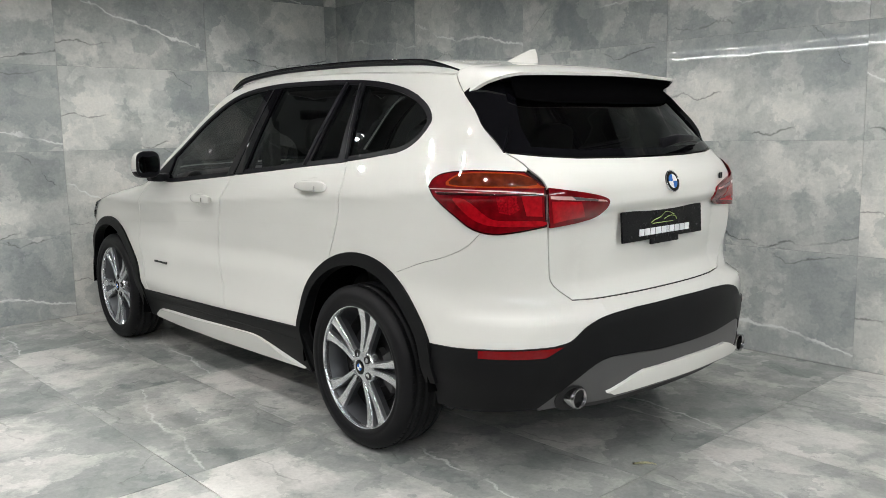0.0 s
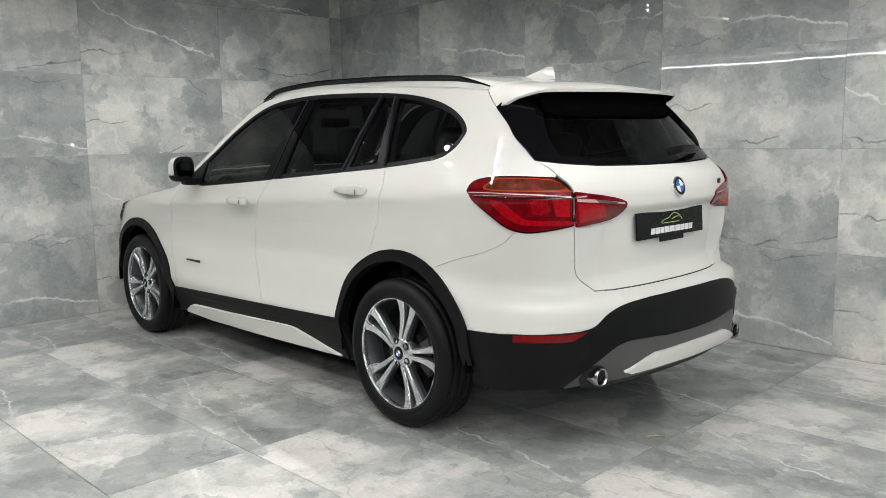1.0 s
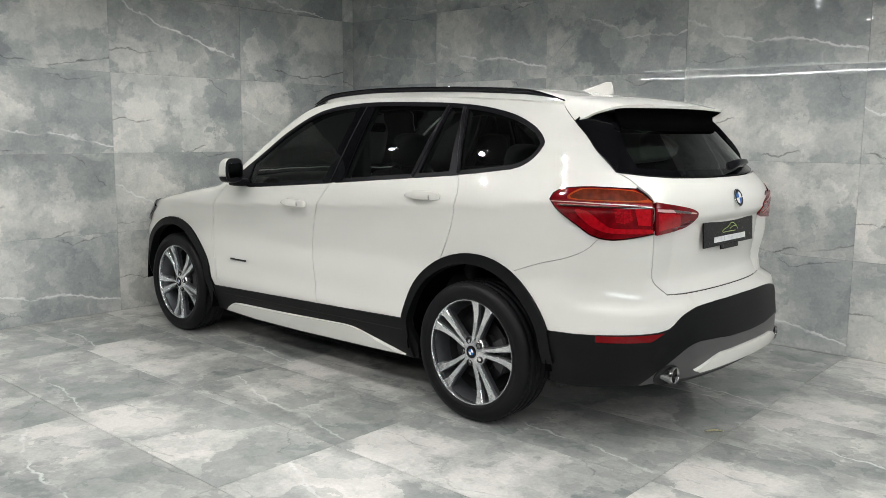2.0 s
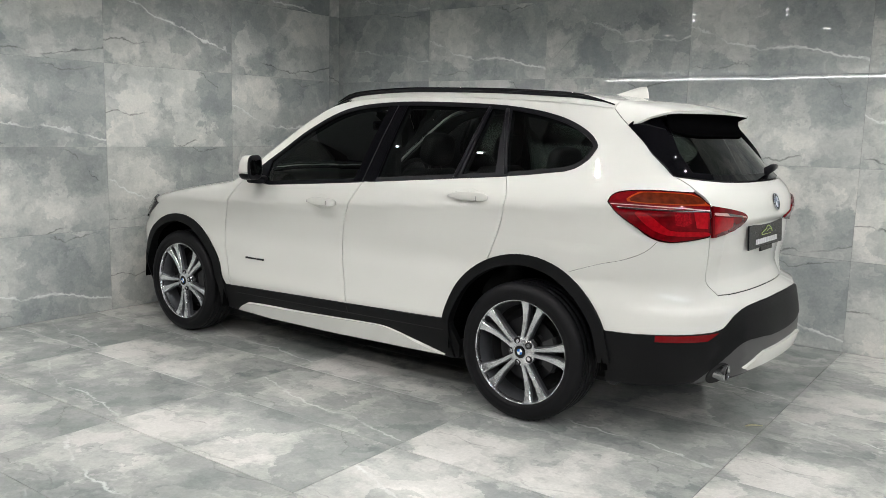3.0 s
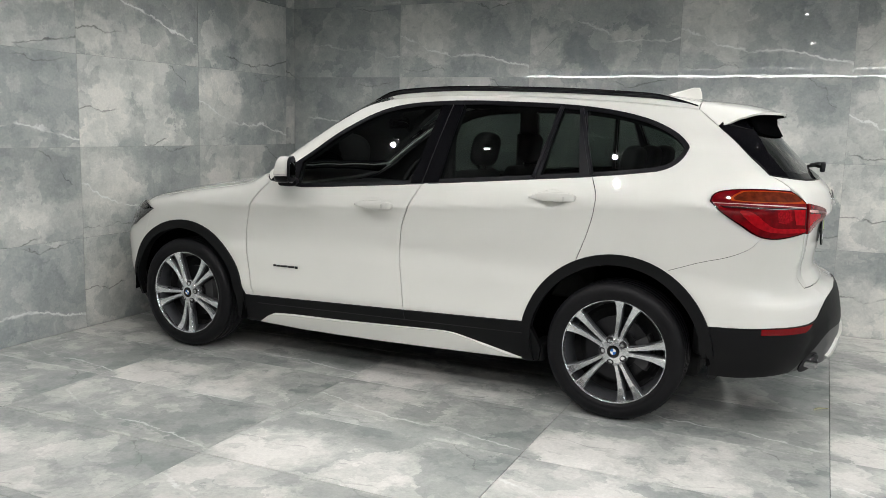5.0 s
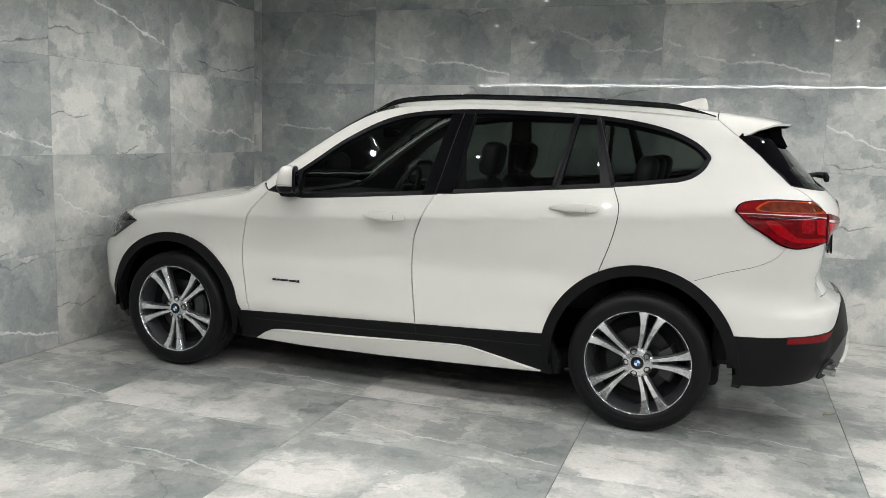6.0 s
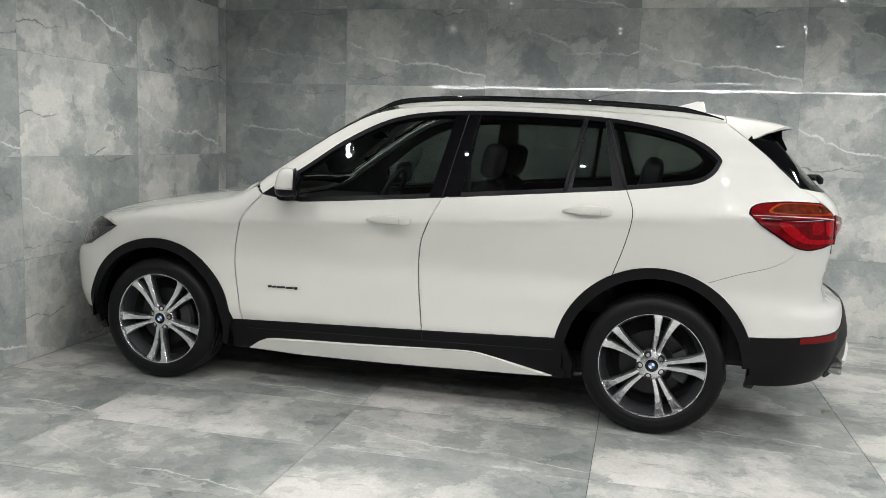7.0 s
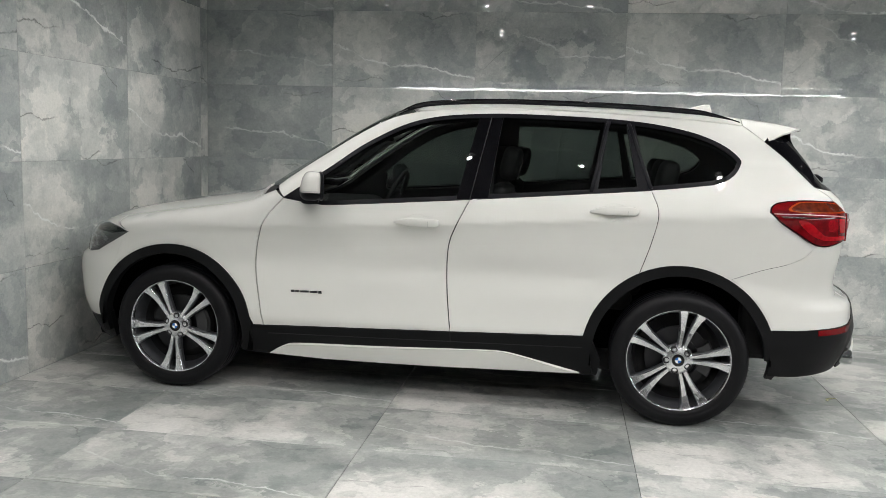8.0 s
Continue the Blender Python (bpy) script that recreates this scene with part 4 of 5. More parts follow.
for k in (False, True):
    clad_sill = patch("sill_cladding", on(sill)[::-1], CLAD, car, flip=k, off=0.006, depth=0.03, label="black plastic sill cladding")
    top = lambda s, z: 0.012 + 0.014 * np.clip((z - 0.22) / 0.03, 0, 1) * np.clip((0.33 - z) / 0.03, 0.3, 1) - 0.009 * np.exp(-((z - 0.266 - 0.026 * (s + XC + 0.6)) / 0.011) ** 2)
    patch("sill_blade", on(ROCK + [(0.6, 0.222), (0.0, 0.208), (-0.5, 0.206)])[::-1], PAINT, clad_sill, flip=k, off=top, depth=0.03, step=0.011, label="white sill blade")
    patch("sill_groove", on([(-0.80, 0.335), (0.885, 0.372), (0.885, 0.368), (-0.80, 0.331)])[::-1], DARK, clad_sill, flip=k, off=0.0075, depth=0.002, step=0.05)

for k in (False, True):
    patch("sill_seam", on([(0.186, 0.402), (0.190, 0.402), (0.191, 0.350), (0.187, 0.350)]), DARK, car, flip=k, off=0.0072, depth=0.002, step=0.05)

# ---- tail lights ----
RED = plain("red_lamp_lens", (0.15, 0.0018, 0.0045), 0.06, coat=1.0, scale=26, spread=0.35, spec=0.0)
RED_EDGE = plain("dark_lamp_rim", (0.035, 0.002, 0.003), 0.08, coat=1.0, spec=0.0)
RED_GLINT = plain("red_lens_glint", (0.27, 0.003, 0.008), 0.08, coat=1.0, scale=120, spread=0.5, spec=0.1)
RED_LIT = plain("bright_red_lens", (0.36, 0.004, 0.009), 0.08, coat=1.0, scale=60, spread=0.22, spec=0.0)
AMBER = plain("amber_lamp_lens", (0.095, 0.013, 0.004), 0.06, coat=1.0, scale=40, spread=0.35, spec=0.0)
ORANGE = plain("orange_lamp_edge", (0.36, 0.045, 0.007), 0.08, coat=1.0, spec=0.0)
PINK = plain("pale_lamp_strip", (0.70, 0.42, 0.40), 0.10, coat=1.0)
up = lambda q: q if sum(a[0] * b[1] - b[0] * a[1] for a, b in zip(q, q[1:] + q[:1])) > 0 else q[::-1]
lamp_w = lambda s, z: 0.006 + 0.005 * np.clip((s - 0.26) / 0.1, 0, 1) * np.clip((1.155 - z) / 0.03, 0, 1) * np.clip((z - 0.92) / 0.03, 0, 1)
for k in (False, True):
    lamp = patch("tail_light", up(LAMP), RED_EDGE, car, flip=k, off=lambda s, z: lamp_w(s, z) - 0.002, depth=0.06, step=0.02, label="large red tail light with amber upper band")
    raised = lambda d: (lambda s, z: lamp_w(s, z) + d)
    patch("lens", inset(closed(up(LAMP), 0.015), 0.006), RED, lamp, flip=k, off=raised(0.0), depth=0.004, step=0.015)
    patch("indicator_edge", up(spline([(0.345, 1.088), (0.375, 1.122), (0.42, 1.132), (0.59, 1.126), (0.645, 1.088), (0.65, 1.080), (0.50, 1.082)], 3, True)), ORANGE, lamp, flip=k, off=raised(0.0008), depth=0.001, step=0.02)
    patch("indicator", up(spline([(0.358, 1.091), (0.384, 1.119), (0.43, 1.129), (0.585, 1.123), (0.636, 1.090), (0.50, 1.086)], 3, True)), AMBER, lamp, flip=k, off=raised(0.0018), depth=0.001, step=0.02, label="amber indicator")
    patch("light_strip", up([(0.274, 1.077), (0.40, 1.076), (0.55, 1.072), (0.655, 1.064), (0.655, 1.060), (0.55, 1.068), (0.40, 1.073), (0.278, 1.074)]), PINK, lamp, flip=k, off=raised(0.0022), depth=0.001, step=0.02)
    patch("light_guide", up(spline([(0.375, 1.045), (0.405, 1.050), (0.435, 1.035), (0.49, 0.985), (0.53, 0.972), (0.65, 0.970), (0.652, 0.953), (0.52, 0.952), (0.47, 0.962), (0.43, 0.985)], 3, True)), RED_LIT, lamp, flip=k, off=raised(0.0012), depth=0.001, step=0.015)
    # two brighter patches: reflections in the lens, painted on
    patch("reflector_facet", up([(0.515, 1.060), (0.575, 1.058), (0.585, 1.010), (0.560, 0.992), (0.525, 1.000)]), RED_GLINT, lamp, flip=k, off=raised(0.0010), depth=0.001, step=0.02)
    patch("reflector_facet", up([(0.590, 1.057), (0.650, 1.054), (0.652, 0.985), (0.605, 0.988)]), RED_LIT, lamp, flip=k, off=raised(0.0010), depth=0.001, step=0.02)
    # shade below the pale strip, painted as a dark line
    patch("lamp_shadow_edge", up([(0.300, 1.066), (0.655, 1.062), (0.655, 1.056), (0.400, 1.058), (0.315, 1.058)]), RED_EDGE, lamp, flip=k, off=raised(0.0014), depth=0.001, step=0.02)
    inner = patch("gate_light", up(spline(LAMP_IN, 3) + [(0.671, 1.0)]), RED, gate, flip=k, off=lambda s, z: 0.006 + 0.008 * np.clip((0.9 - s) / 0.06, 0, 1), depth=0.03, step=0.02, label="red tail light half on the tailgate")
    lift = lambda d: (lambda s, z: 0.006 + 0.008 * np.clip((0.9 - s) / 0.06, 0, 1) + d)
    patch("light_strip", up([(0.676, 1.055), (0.74, 1.050), (0.88, 1.030), (0.886, 1.024), (0.80, 1.032), (0.70, 1.041), (0.676, 1.045)]), PINK, inner, flip=k, off=lift(0.001), depth=0.001, step=0.02)
    patch("strip_lettering", up([(0.745, 1.0495), (0.845, 1.034), (0.84, 1.028), (0.76, 1.0365)]), GREY, inner, flip=k, off=lift(0.002), depth=0.001, step=0.02)
    patch("light_guide", up([(0.680, 1.036), (0.78, 1.028), (0.80, 0.984), (0.682, 0.960)]), RED_LIT, inner, flip=k, off=lift(0.001), depth=0.001, step=0.02)
    patch("lamp_seat", up(inset(closed(up(LAMP), 0.02), -0.02)), DARK, car, flip=k, off=-0.035, depth=0.004, step=0.03)

# ---- inner shell, lining, underbody, wheel housings ----
LINING = plain("dark_interior_lining", (0.02, 0.02, 0.021), 0.8)
HEADLINER = plain("pale_headlining", (0.16, 0.16, 0.155), 0.9)
notch_f = arc(HUB_F, HUB_Z, 0.44, 195, -15, 30)
notch_r = arc(HUB_R, HUB_Z, 0.44, 195, -12, 30)
shell = [(-1.86, 0.24)] + notch_f + notch_r + [(1.80, 0.24), (1.93, 0.50), (1.93, 1.15)]
shell = on(shell) + [CORNER] + FIN_EDGE[::-1] + on(seam_top(1.62, -0.80, 30)) + on(seam_top(-0.9, -1.86, 12))
both("inner_shell", up(closed(shell, 0.04)), LINING, car, holes=[on(inset(closed(q, 0.03), -0.004)) for q in panes.values()], off=-0.028, depth=0.02, step=0.05)
tail_shell = [(MID, 0.26)] + tl((-0.6, 0.26)) + fl((1.92, 0.3), (1.92, 1.15)) + [CORNER] + FIN_EDGE[::-1] + [(MID, 1.49)]
tail_panel("tail_shell", tail_shell, LINING, holes=[whole(hole)], off=-0.03, depth=0.02, step=0.05)
top_panel("headlining", [(-0.28, 0.0), (-0.1, 0.5), (-0.05, 0.56)] + ye(0.0, 1.70, 16) + [(1.72, 0.0)], HEADLINER, off=-0.035, step=0.06)
bm = boxed((-1.95, -0.60, 0.19), (1.70, 0.60, 0.30), 0.03)
box(bm, (-0.95, -0.76, 0.20), (0.95, 0.76, 0.30), 0.02)
# unseen block in the engine bay, added to stop light passing through
box(bm, (-1.85, -0.52, 0.30), (-0.86, 0.52, 0.80), 0.05)
box(bm, (1.66, -0.62, 0.31), (2.06, 0.62, 0.62), 0.03)
shape("underbody", bm, DARK, car, "dark underbody")
for hub in (HUB_F, HUB_R):
    for s in (-1, 1):
        bm = bmesh.new()
        rows = [[bm.verts.new((hub + r * math.cos(radians(a)), s * y, HUB_Z + r * math.sin(radians(a)))) for a in (range(-1, 195, 7) if hub > 0 else range(-15, 187, 9))] for r, y in ((0.43, 0.862), (0.445, 0.83), (0.445, 0.60), (0.40, 0.55), (0.02, 0.55))]
        for p, q in zip(rows, rows[1:]):
            for a, b, c, d in zip(p, p[1:], q[1:], q):
                bm.faces.new((a, b, c, d))
        shape("wheel_housing", bm, BLACK, car, smooth=True)

# ---- wheels ----
R_T = 0.338


def wheel(at, turn, side):
    """An alloy wheel with five pairs of spokes; turn: degrees clockwise of the first pair, seen from outside."""
    place = pose(*at, 0, 0, 0 if side < 0 else 180)
    bm = lathe(bmesh.new(), [(0.2545, -0.090), (0.2550, -0.098), (0.2520, -0.1005), (0.2488, -0.098), (0.2472, -0.090), (0.2462, -0.078), (0.2455, -0.070)], 72)
    rim = shape("wheel", bm, ALLOY, car, "five double-spoke alloy wheel", smooth=True)
    rim.matrix_basis = place
    shape("barrel", lathe(bmesh.new(), [(0.2458, -0.074), (0.2400, -0.055), (0.2340, -0.040), (0.222, 0.0), (0.216, 0.085), (0.232, 0.10)], 60), ALLOY_DARK, rim, "dark grey wheel barrel", smooth=True)
    tread = []
    for y in (-0.062, -0.022, 0.022, 0.062):
        tread += [(R_T, y - 0.005), (R_T - 0.007, y - 0.004), (R_T - 0.007, y + 0.004), (R_T, y + 0.005)]
    prof = [(0.250, -0.096), (0.258, -0.106), (0.272, -0.112), (0.280, -0.1105), (0.283, -0.113), (0.300, -0.113), (0.316, -0.108), (0.328, -0.098), (0.335, -0.084)] + tread + [(0.335, 0.084), (0.328, 0.098), (0.30, 0.113), (0.27, 0.112), (0.25, 0.096)]
    bm = lathe(bmesh.new(), prof, 96)
    tyre = shape("tyre", bm, RUBBER, rim, "black low-profile tyre", smooth=True)
    bm = bmesh.new()
    for k in range(72):
        a = 2 * math.pi * k / 72
        m = Matrix.Rotation(a, 4, "Y")
        for y0, y1 in ((-0.083, -0.068), (-0.054, -0.030), (0.030, 0.054)):
            made = box(bm, (-0.0016, y0, R_T - 0.002), (0.0016, y1, R_T + 0.0004)).verts
            for v in list(made)[-8:]:
                v.co = m @ v.co
    tagged(shape("tread_pattern", bm, DARK, tyre), kind="stuff")
    lathe_back = lathe(bmesh.new(), [(0.0005, 0.05), (0.20, 0.05), (0.22, 0.0)], 48)
    shape("backing", lathe_back, DARK, rim)
    shape("brake_disc", lathe(bmesh.new(), [(0.06, -0.030), (0.07, -0.012), (0.095, -0.012), (0.158, -0.012), (0.158, 0.010), (0.06, 0.010)], 48), STEEL, rim, "grey steel brake disc", smooth=False)
    bm = bmesh.new()
    lathe(bm, [(0.105, -0.040), (0.168, -0.046), (0.178, -0.030), (0.176, 0.030), (0.105, 0.030)], 48, close=True)
    bmesh.ops.delete(bm, geom=[v for v in bm.verts if not (v.co.x > 0.055 and abs(v.co.z) < 0.10)], context="VERTS")
    shape("brake_caliper", bm, plain("grey_cast_caliper", (0.06, 0.06, 0.062), 0.5, metal=0.6), rim, "dark grey brake caliper")
    for i in range(5):
        mid = turn + 72 * i
        for s in (-1, 1):
            bm = bmesh.new()
            rows = []
            for r, off, half, face in ((0.040, 0.0100, 0.0095, -0.080), (0.070, 0.0128, 0.0105, -0.082), (0.105, 0.0165, 0.0118, -0.080), (0.145, 0.0222, 0.0138, -0.078), (0.185, 0.0300, 0.0168, -0.079), (0.215, 0.0375, 0.0205, -0.083), (0.234, 0.0435, 0.0245, -0.087), (0.247, 0.0490, 0.0320, -0.091)):
                t = s * off
                row = [(t - half, face + 0.046), (t - half, face + 0.022), (t - half * 0.90, face + 0.005), (t - half * 0.70, face), (t + half * 0.70, face), (t + half * 0.90, face + 0.005), (t + half, face + 0.022), (t + half, face + 0.046)]
                rows.append([bm.verts.new(Matrix.Rotation(radians(mid), 4, "Y") @ Vector((v, y, r))) for v, y in row])
            for a, b in zip(rows, rows[1:]):
                for j in range(7):
                    f = bm.faces.new((a[j], a[j + 1], b[j + 1], b[j]))
                    f.material_index = (2, 1, 0, 0, 0, 1, 2)[j]
            bmesh.ops.recalc_face_normals(bm, faces=bm.faces)
            shape("spoke", bm, [ALLOY, ALLOY_GREY, ALLOY_DARK], rim)
        m = Matrix.Rotation(radians(mid + 36), 4, "Y")
        c = m @ Vector((0, 0, 0.056))
        shape("bolt_hole", lathe(bmesh.new(), [(0.0005, -0.074), (0.0105, -0.074), (0.0115, -0.0865), (0.0155, -0.0860), (0.018, -0.080)], 18, centre=c), [DARK], rim)
        shape("wheel_bolt", lathe(bmesh.new(), [(0.0005, -0.0785), (0.0075, -0.0785), (0.008, -0.074)], 6, centre=c), STEEL, rim)
    shape("hub_face", lathe(bmesh.new(), [(0.030, -0.088), (0.036, -0.0885), (0.042, -0.086), (0.058, -0.082), (0.070, -0.078), (0.076, -0.068), (0.076, -0.04)], 40), ALLOY, rim, smooth=True)
    cap = shape("hub_cap", lathe(bmesh.new(), [(0.0005, -0.0905), (0.021, -0.0905), (0.026, -0.090), (0.031, -0.088), (0.032, -0.082)], 32), GLOSS, rim, "black hub cap with a small blue and white roundel", smooth=True)
    roundel(cap, Matrix.Translation((0, -0.0908, 0)) @ Matrix.Rotation(math.pi / 2, 4, "X"), 0.015)
    return rim


BLUE = plain("badge_blue", (0.02, 0.13, 0.45), 0.2, coat=1.0)
WHITE = plain("badge_white", (0.75, 0.76, 0.78), 0.2, coat=1.0)


def roundel(parent, m, r):
    """A round badge in quarters, in its own x-y plane."""
    bm = bmesh.new()
    for q in range(4):
        ring = [bm.verts.new(m @ Vector((r * math.cos(math.pi / 2 * (q + k / 6)), r * math.sin(math.pi / 2 * (q + k / 6)), 0))) for k in range(7)]
        f = bm.faces.new([bm.verts.new(m @ Vector((0, 0, 0.0003)))] + ring)
        f.material_index = q % 2
    return shape("badge_face", bm, [WHITE, BLUE], parent)


for x, turn in ((HUB_F, 42), (HUB_R, 14)):
    for s in (-1, 1):
        wheel((x, s * 0.772, HUB_Z), turn, s)

# ---- roof rails, fin, mirrors ----
for s in (-1, 1):
    xs = np.linspace(-0.17, 1.60, 40)
    ys = edge_y(xs) - 0.022
    z = roof(xs, -ys)[:, 2] + 0.030 * np.clip(np.minimum((xs + 0.20) / 0.14, (1.62 - xs) / 0.22), 0.0, 1) ** 0.7 - 0.004
    rail = shape("roof_rail", bar(bmesh.new(), [(a, s * b, c) for a, b, c in zip(xs, ys, z)], 0.026, 0.016, taper=list(np.clip(np.minimum((xs + 0.19) / 0.10, (1.63 - xs) / 0.2), 0.25, 1))), GLOSS, car, "gloss black roof rail", smooth=True)
    bm = bmesh.new()
    bar(bm, [(a, s * (b + 0.002), c - 0.012 * min(1.0, max(0.15, (1.60 - a) / 0.25))) for a, b, c in zip(xs, ys, z)], 0.020, 0.016, taper=list(np.clip(np.minimum((xs + 0.18) / 0.10, (1.62 - xs) / 0.2), 0.35, 1)))
    shape("rail_foot", bm, SATIN, rail, smooth=True)
    xm = np.linspace(-0.05, 1.602, 40)
    pm = roof(xm, -edge_y(xm))
    shape("roof_moulding", bar(bmesh.new(), [(a, -s * b, c - 0.0015) for a, b, c in pm], 0.010, 0.004), PAINT, car, "white roof edge moulding", smooth=True)
bm = bmesh.new()
z0 = float(roof([1.42], [0.0])[0, 2])
rows = []
for t in np.linspace(0, 1, 9):
    x0, x1, w = 1.282 + 0.205 * t ** 1.05, 1.536 - 0.016 * t * t, 0.036 * (1 - 0.8 * t ** 0.7)
    rows.append([bm.verts.new(((x0 + x1) / 2 + (x1 - x0) / 2 * math.cos(a), w * math.sin(a) * (0.6 - 0.4 * math.cos(a)) * -1, z0 - 0.012 + 0.060 * t)) for a in [2 * math.pi * j / 24 for j in range(24)]])
for a, b in zip(rows, rows[1:]):
    for j in range(24):
        bm.faces.new((a[j], a[(j + 1) % 24], b[(j + 1) % 24], b[j]))
bm.faces.new(rows[-1])
bmesh.ops.recalc_face_normals(bm, faces=bm.faces)
shape("roof_antenna", bm, PAINT, car, "white shark-fin roof antenna", smooth=True)
# a dark reflection, put into the mirror glass's own colour
DARK_MIRROR = plain("darkened_mirror_glass", (0.30, 0.32, 0.34), 0.03, metal=1.0)
for s, door in zip((-1, 1), front_doors):
    c = (-0.536, s * 0.945, 1.136)

    def slant(bm):
        """Narrows the housing upwards and leans its front edge back."""
        for v in bm.verts:
            h = (v.co.z - c[2]) / 0.076
            v.co.x = c[0] + (v.co.x - c[0]) * (1 - 0.16 * h) + 0.008 * h + 0.42 * abs(v.co.y) - 0.42 * abs(c[1])
        return bm

    mir = shape("door_mirror", slant(egg(bmesh.new(), c, (0.058, 0.082, 0.074), 3.0, cut=(-0.30, 1.0))), PAINT, door, "white capped door mirror", smooth=True)
    shape("mirror_base", slant(egg(bmesh.new(), (c[0], c[1], c[2] - 0.002), (0.056, 0.080, 0.074), 3.0, cut=(-1.0, -0.36))), SATIN, mir, "black lower mirror housing", smooth=True)
    shape("mirror_stripe", slant(egg(bmesh.new(), (c[0], c[1], c[2] - 0.026), (0.060, 0.083, 0.005), 3.0, nv=6)), ALLOY_GREY, mir, smooth=True)
    shape("mirror_bezel", slant(egg(bmesh.new(), (c[0] + 0.049, c[1], c[2]), (0.013, 0.0815, 0.0735), 3.2)), SATIN, mir, smooth=True)
    shape("mirror_glass", slant(egg(bmesh.new(), (c[0] + 0.056, c[1], c[2]), (0.006, 0.070, 0.056), 3.4)), DARK_MIRROR, mir, "mirror glass", smooth=True)
    shape("mirror_foot", bar(bmesh.new(), [(-0.56, s * 0.90, 1.06), (-0.575, s * 0.85, 1.055), (-0.58, s * 0.81, 1.06)], 0.09, 0.045), SATIN, mir, smooth=True)

# ---- tail fittings: badge, plate, lettering bars, wiper ----
p = skin([MID], [1.077])[0]
n = Vector(normals(p[None])[0])
turn = n.to_track_quat("Z", "Y").to_matrix().to_4x4()
m = Matrix.Translation(Vector(p) + n * 0.002) @ turn
bm = lathe(bmesh.new(), [(0.0005, 0.003), (0.030, 0.004), (0.036, 0.0045), (0.040, 0.003), (0.042, 0.0)], 40, "Z")
bm.transform(m)
emblem = shape("emblem", bm, GLOSS, gate, "round badge with blue and white quarters", smooth=True)
bm = lathe(bmesh.new(), [(0.0385, 0.003), (0.040, 0.0055), (0.042, 0.0045), (0.043, 0.0)], 40, "Z")
bm.transform(m)
shape("emblem_ring", bm, CHROME, emblem, smooth=True)
roundel(emblem, m @ Matrix.Translation((0, 0, 0.0052)), 0.028)
px = float(skin([MID], [0.90])[0, 0]) + 0.008
tip = Matrix.Translation((px, 0, 0.917)) @ Matrix.Rotation(radians(-3), 4, "Y")
PLATE = plain("black_plate", (0.004, 0.004, 0.005), 0.25, spec=0.2)
GREEN = plain("pale_green_print", (0.42, 0.55, 0.16), 0.4)


def plate_piece(name, lo, hi, mat, parent, bevel=0.0, label="", lean=0.0):
    bm = boxed((-0.004, lo[0], lo[1]), (0.004, hi[0], hi[1]), bevel)
    for v in bm.verts:
        v.co.y += lean * (v.co.z - lo[1])
    bm.transform(tip)
    return shape(name, bm, mat, parent, label)


plate = plate_piece("licence_plate", (-0.268, -0.058), (0.268, 0.058), PLATE, gate, 0.003, "black dealer plate with a white line of lettering")
plate_piece("plate_tab", (-0.09, -0.078), (0.10, -0.050), PLATE, plate, 0.003)
tip = Matrix.Translation((0.0025, 0, 0)) @ tip
x = -0.165
for w in (0.030, 0.030, 0.028, 0.034, 0.032, 0.009, 0.030, 0.028, 0.030, 0.028):
    plate_piece("lettering_bar", (x, -0.040), (x + w, -0.014), WHITE, plate, lean=0.15)
    x += w + 0.006
bm = bmesh.new()
for pts in ([(-0.085, 0.006), (-0.06, 0.016), (-0.02, 0.024), (0.01, 0.040), (0.04, 0.038), (0.07, 0.026)], [(0.0, 0.014), (0.04, 0.024), (0.075, 0.020), (0.085, 0.008)], [(-0.075, 0.002), (0.06, 0.002)]):
    bar(bm, [(0.0035, y, z) for y, z in spline(pts, 4)], 0.003, 0.0024, up=(1, 0, 0))
bm.transform(tip)
shape("plate_drawing", bm, GREEN, plate, "pale green line drawing")
for y0, y1, z0, z1 in ((0.395, 0.418, 1.072, 1.097), (0.425, 0.433, 1.072, 1.097)):
    p0, p1 = skin([2 * MID - s_tail(-y0, 1.08)], [1.08])[0], skin([2 * MID - s_tail(-y1, 1.08)], [1.08])[0]
    shape("model_badge_bar", bar(bmesh.new(), [tuple(p0 + np.array([0.006, 0, 0])), tuple(p1 + np.array([0.006, 0, 0]))], 0.004, z1 - z0), SATIN, gate)
for k, door in enumerate(front_doors):
    for x0, x1, h in ((-0.668, -0.648, 0.012), (-0.644, -0.622, 0.011), (-0.618, -0.570, 0.011), (-0.564, -0.522, 0.012), (-0.517, -0.500, 0.014)):
        p = skin(np.array([x0, x1]) - XC, np.array([0.572, 0.574]))
        p[:, 1] -= 0.002
        shape("side_badge_bar", bar(bmesh.new(), [(a, -b if k else b, c) for a, b, c in p], 0.004, h), STEEL, door, "small grey badge lettering")
w = [Vector(skin([2 * MID - s_tail(-y, z)], [z])[0]) + Vector((o, 0, o * 0.6)) for y, z, o in ((0.02, 1.198, 0.040), (0.12, 1.206, 0.052), (0.26, 1.212, 0.044), (0.40, 1.215, 0.024))]
wiper = shape("rear_wiper", bar(bmesh.new(), [tuple(v) for v in w], 0.022, 0.030, taper=[1.25, 1.2, 0.8, 0.45]), SATIN, gate, "black rear wiper arm", smooth=True)
shape("wiper_blade", bar(bmesh.new(), [(v.x - 0.014, v.y, v.z - 0.010) for v in w[1:]], 0.012, 0.016), RUBBER, wiper, smooth=True)

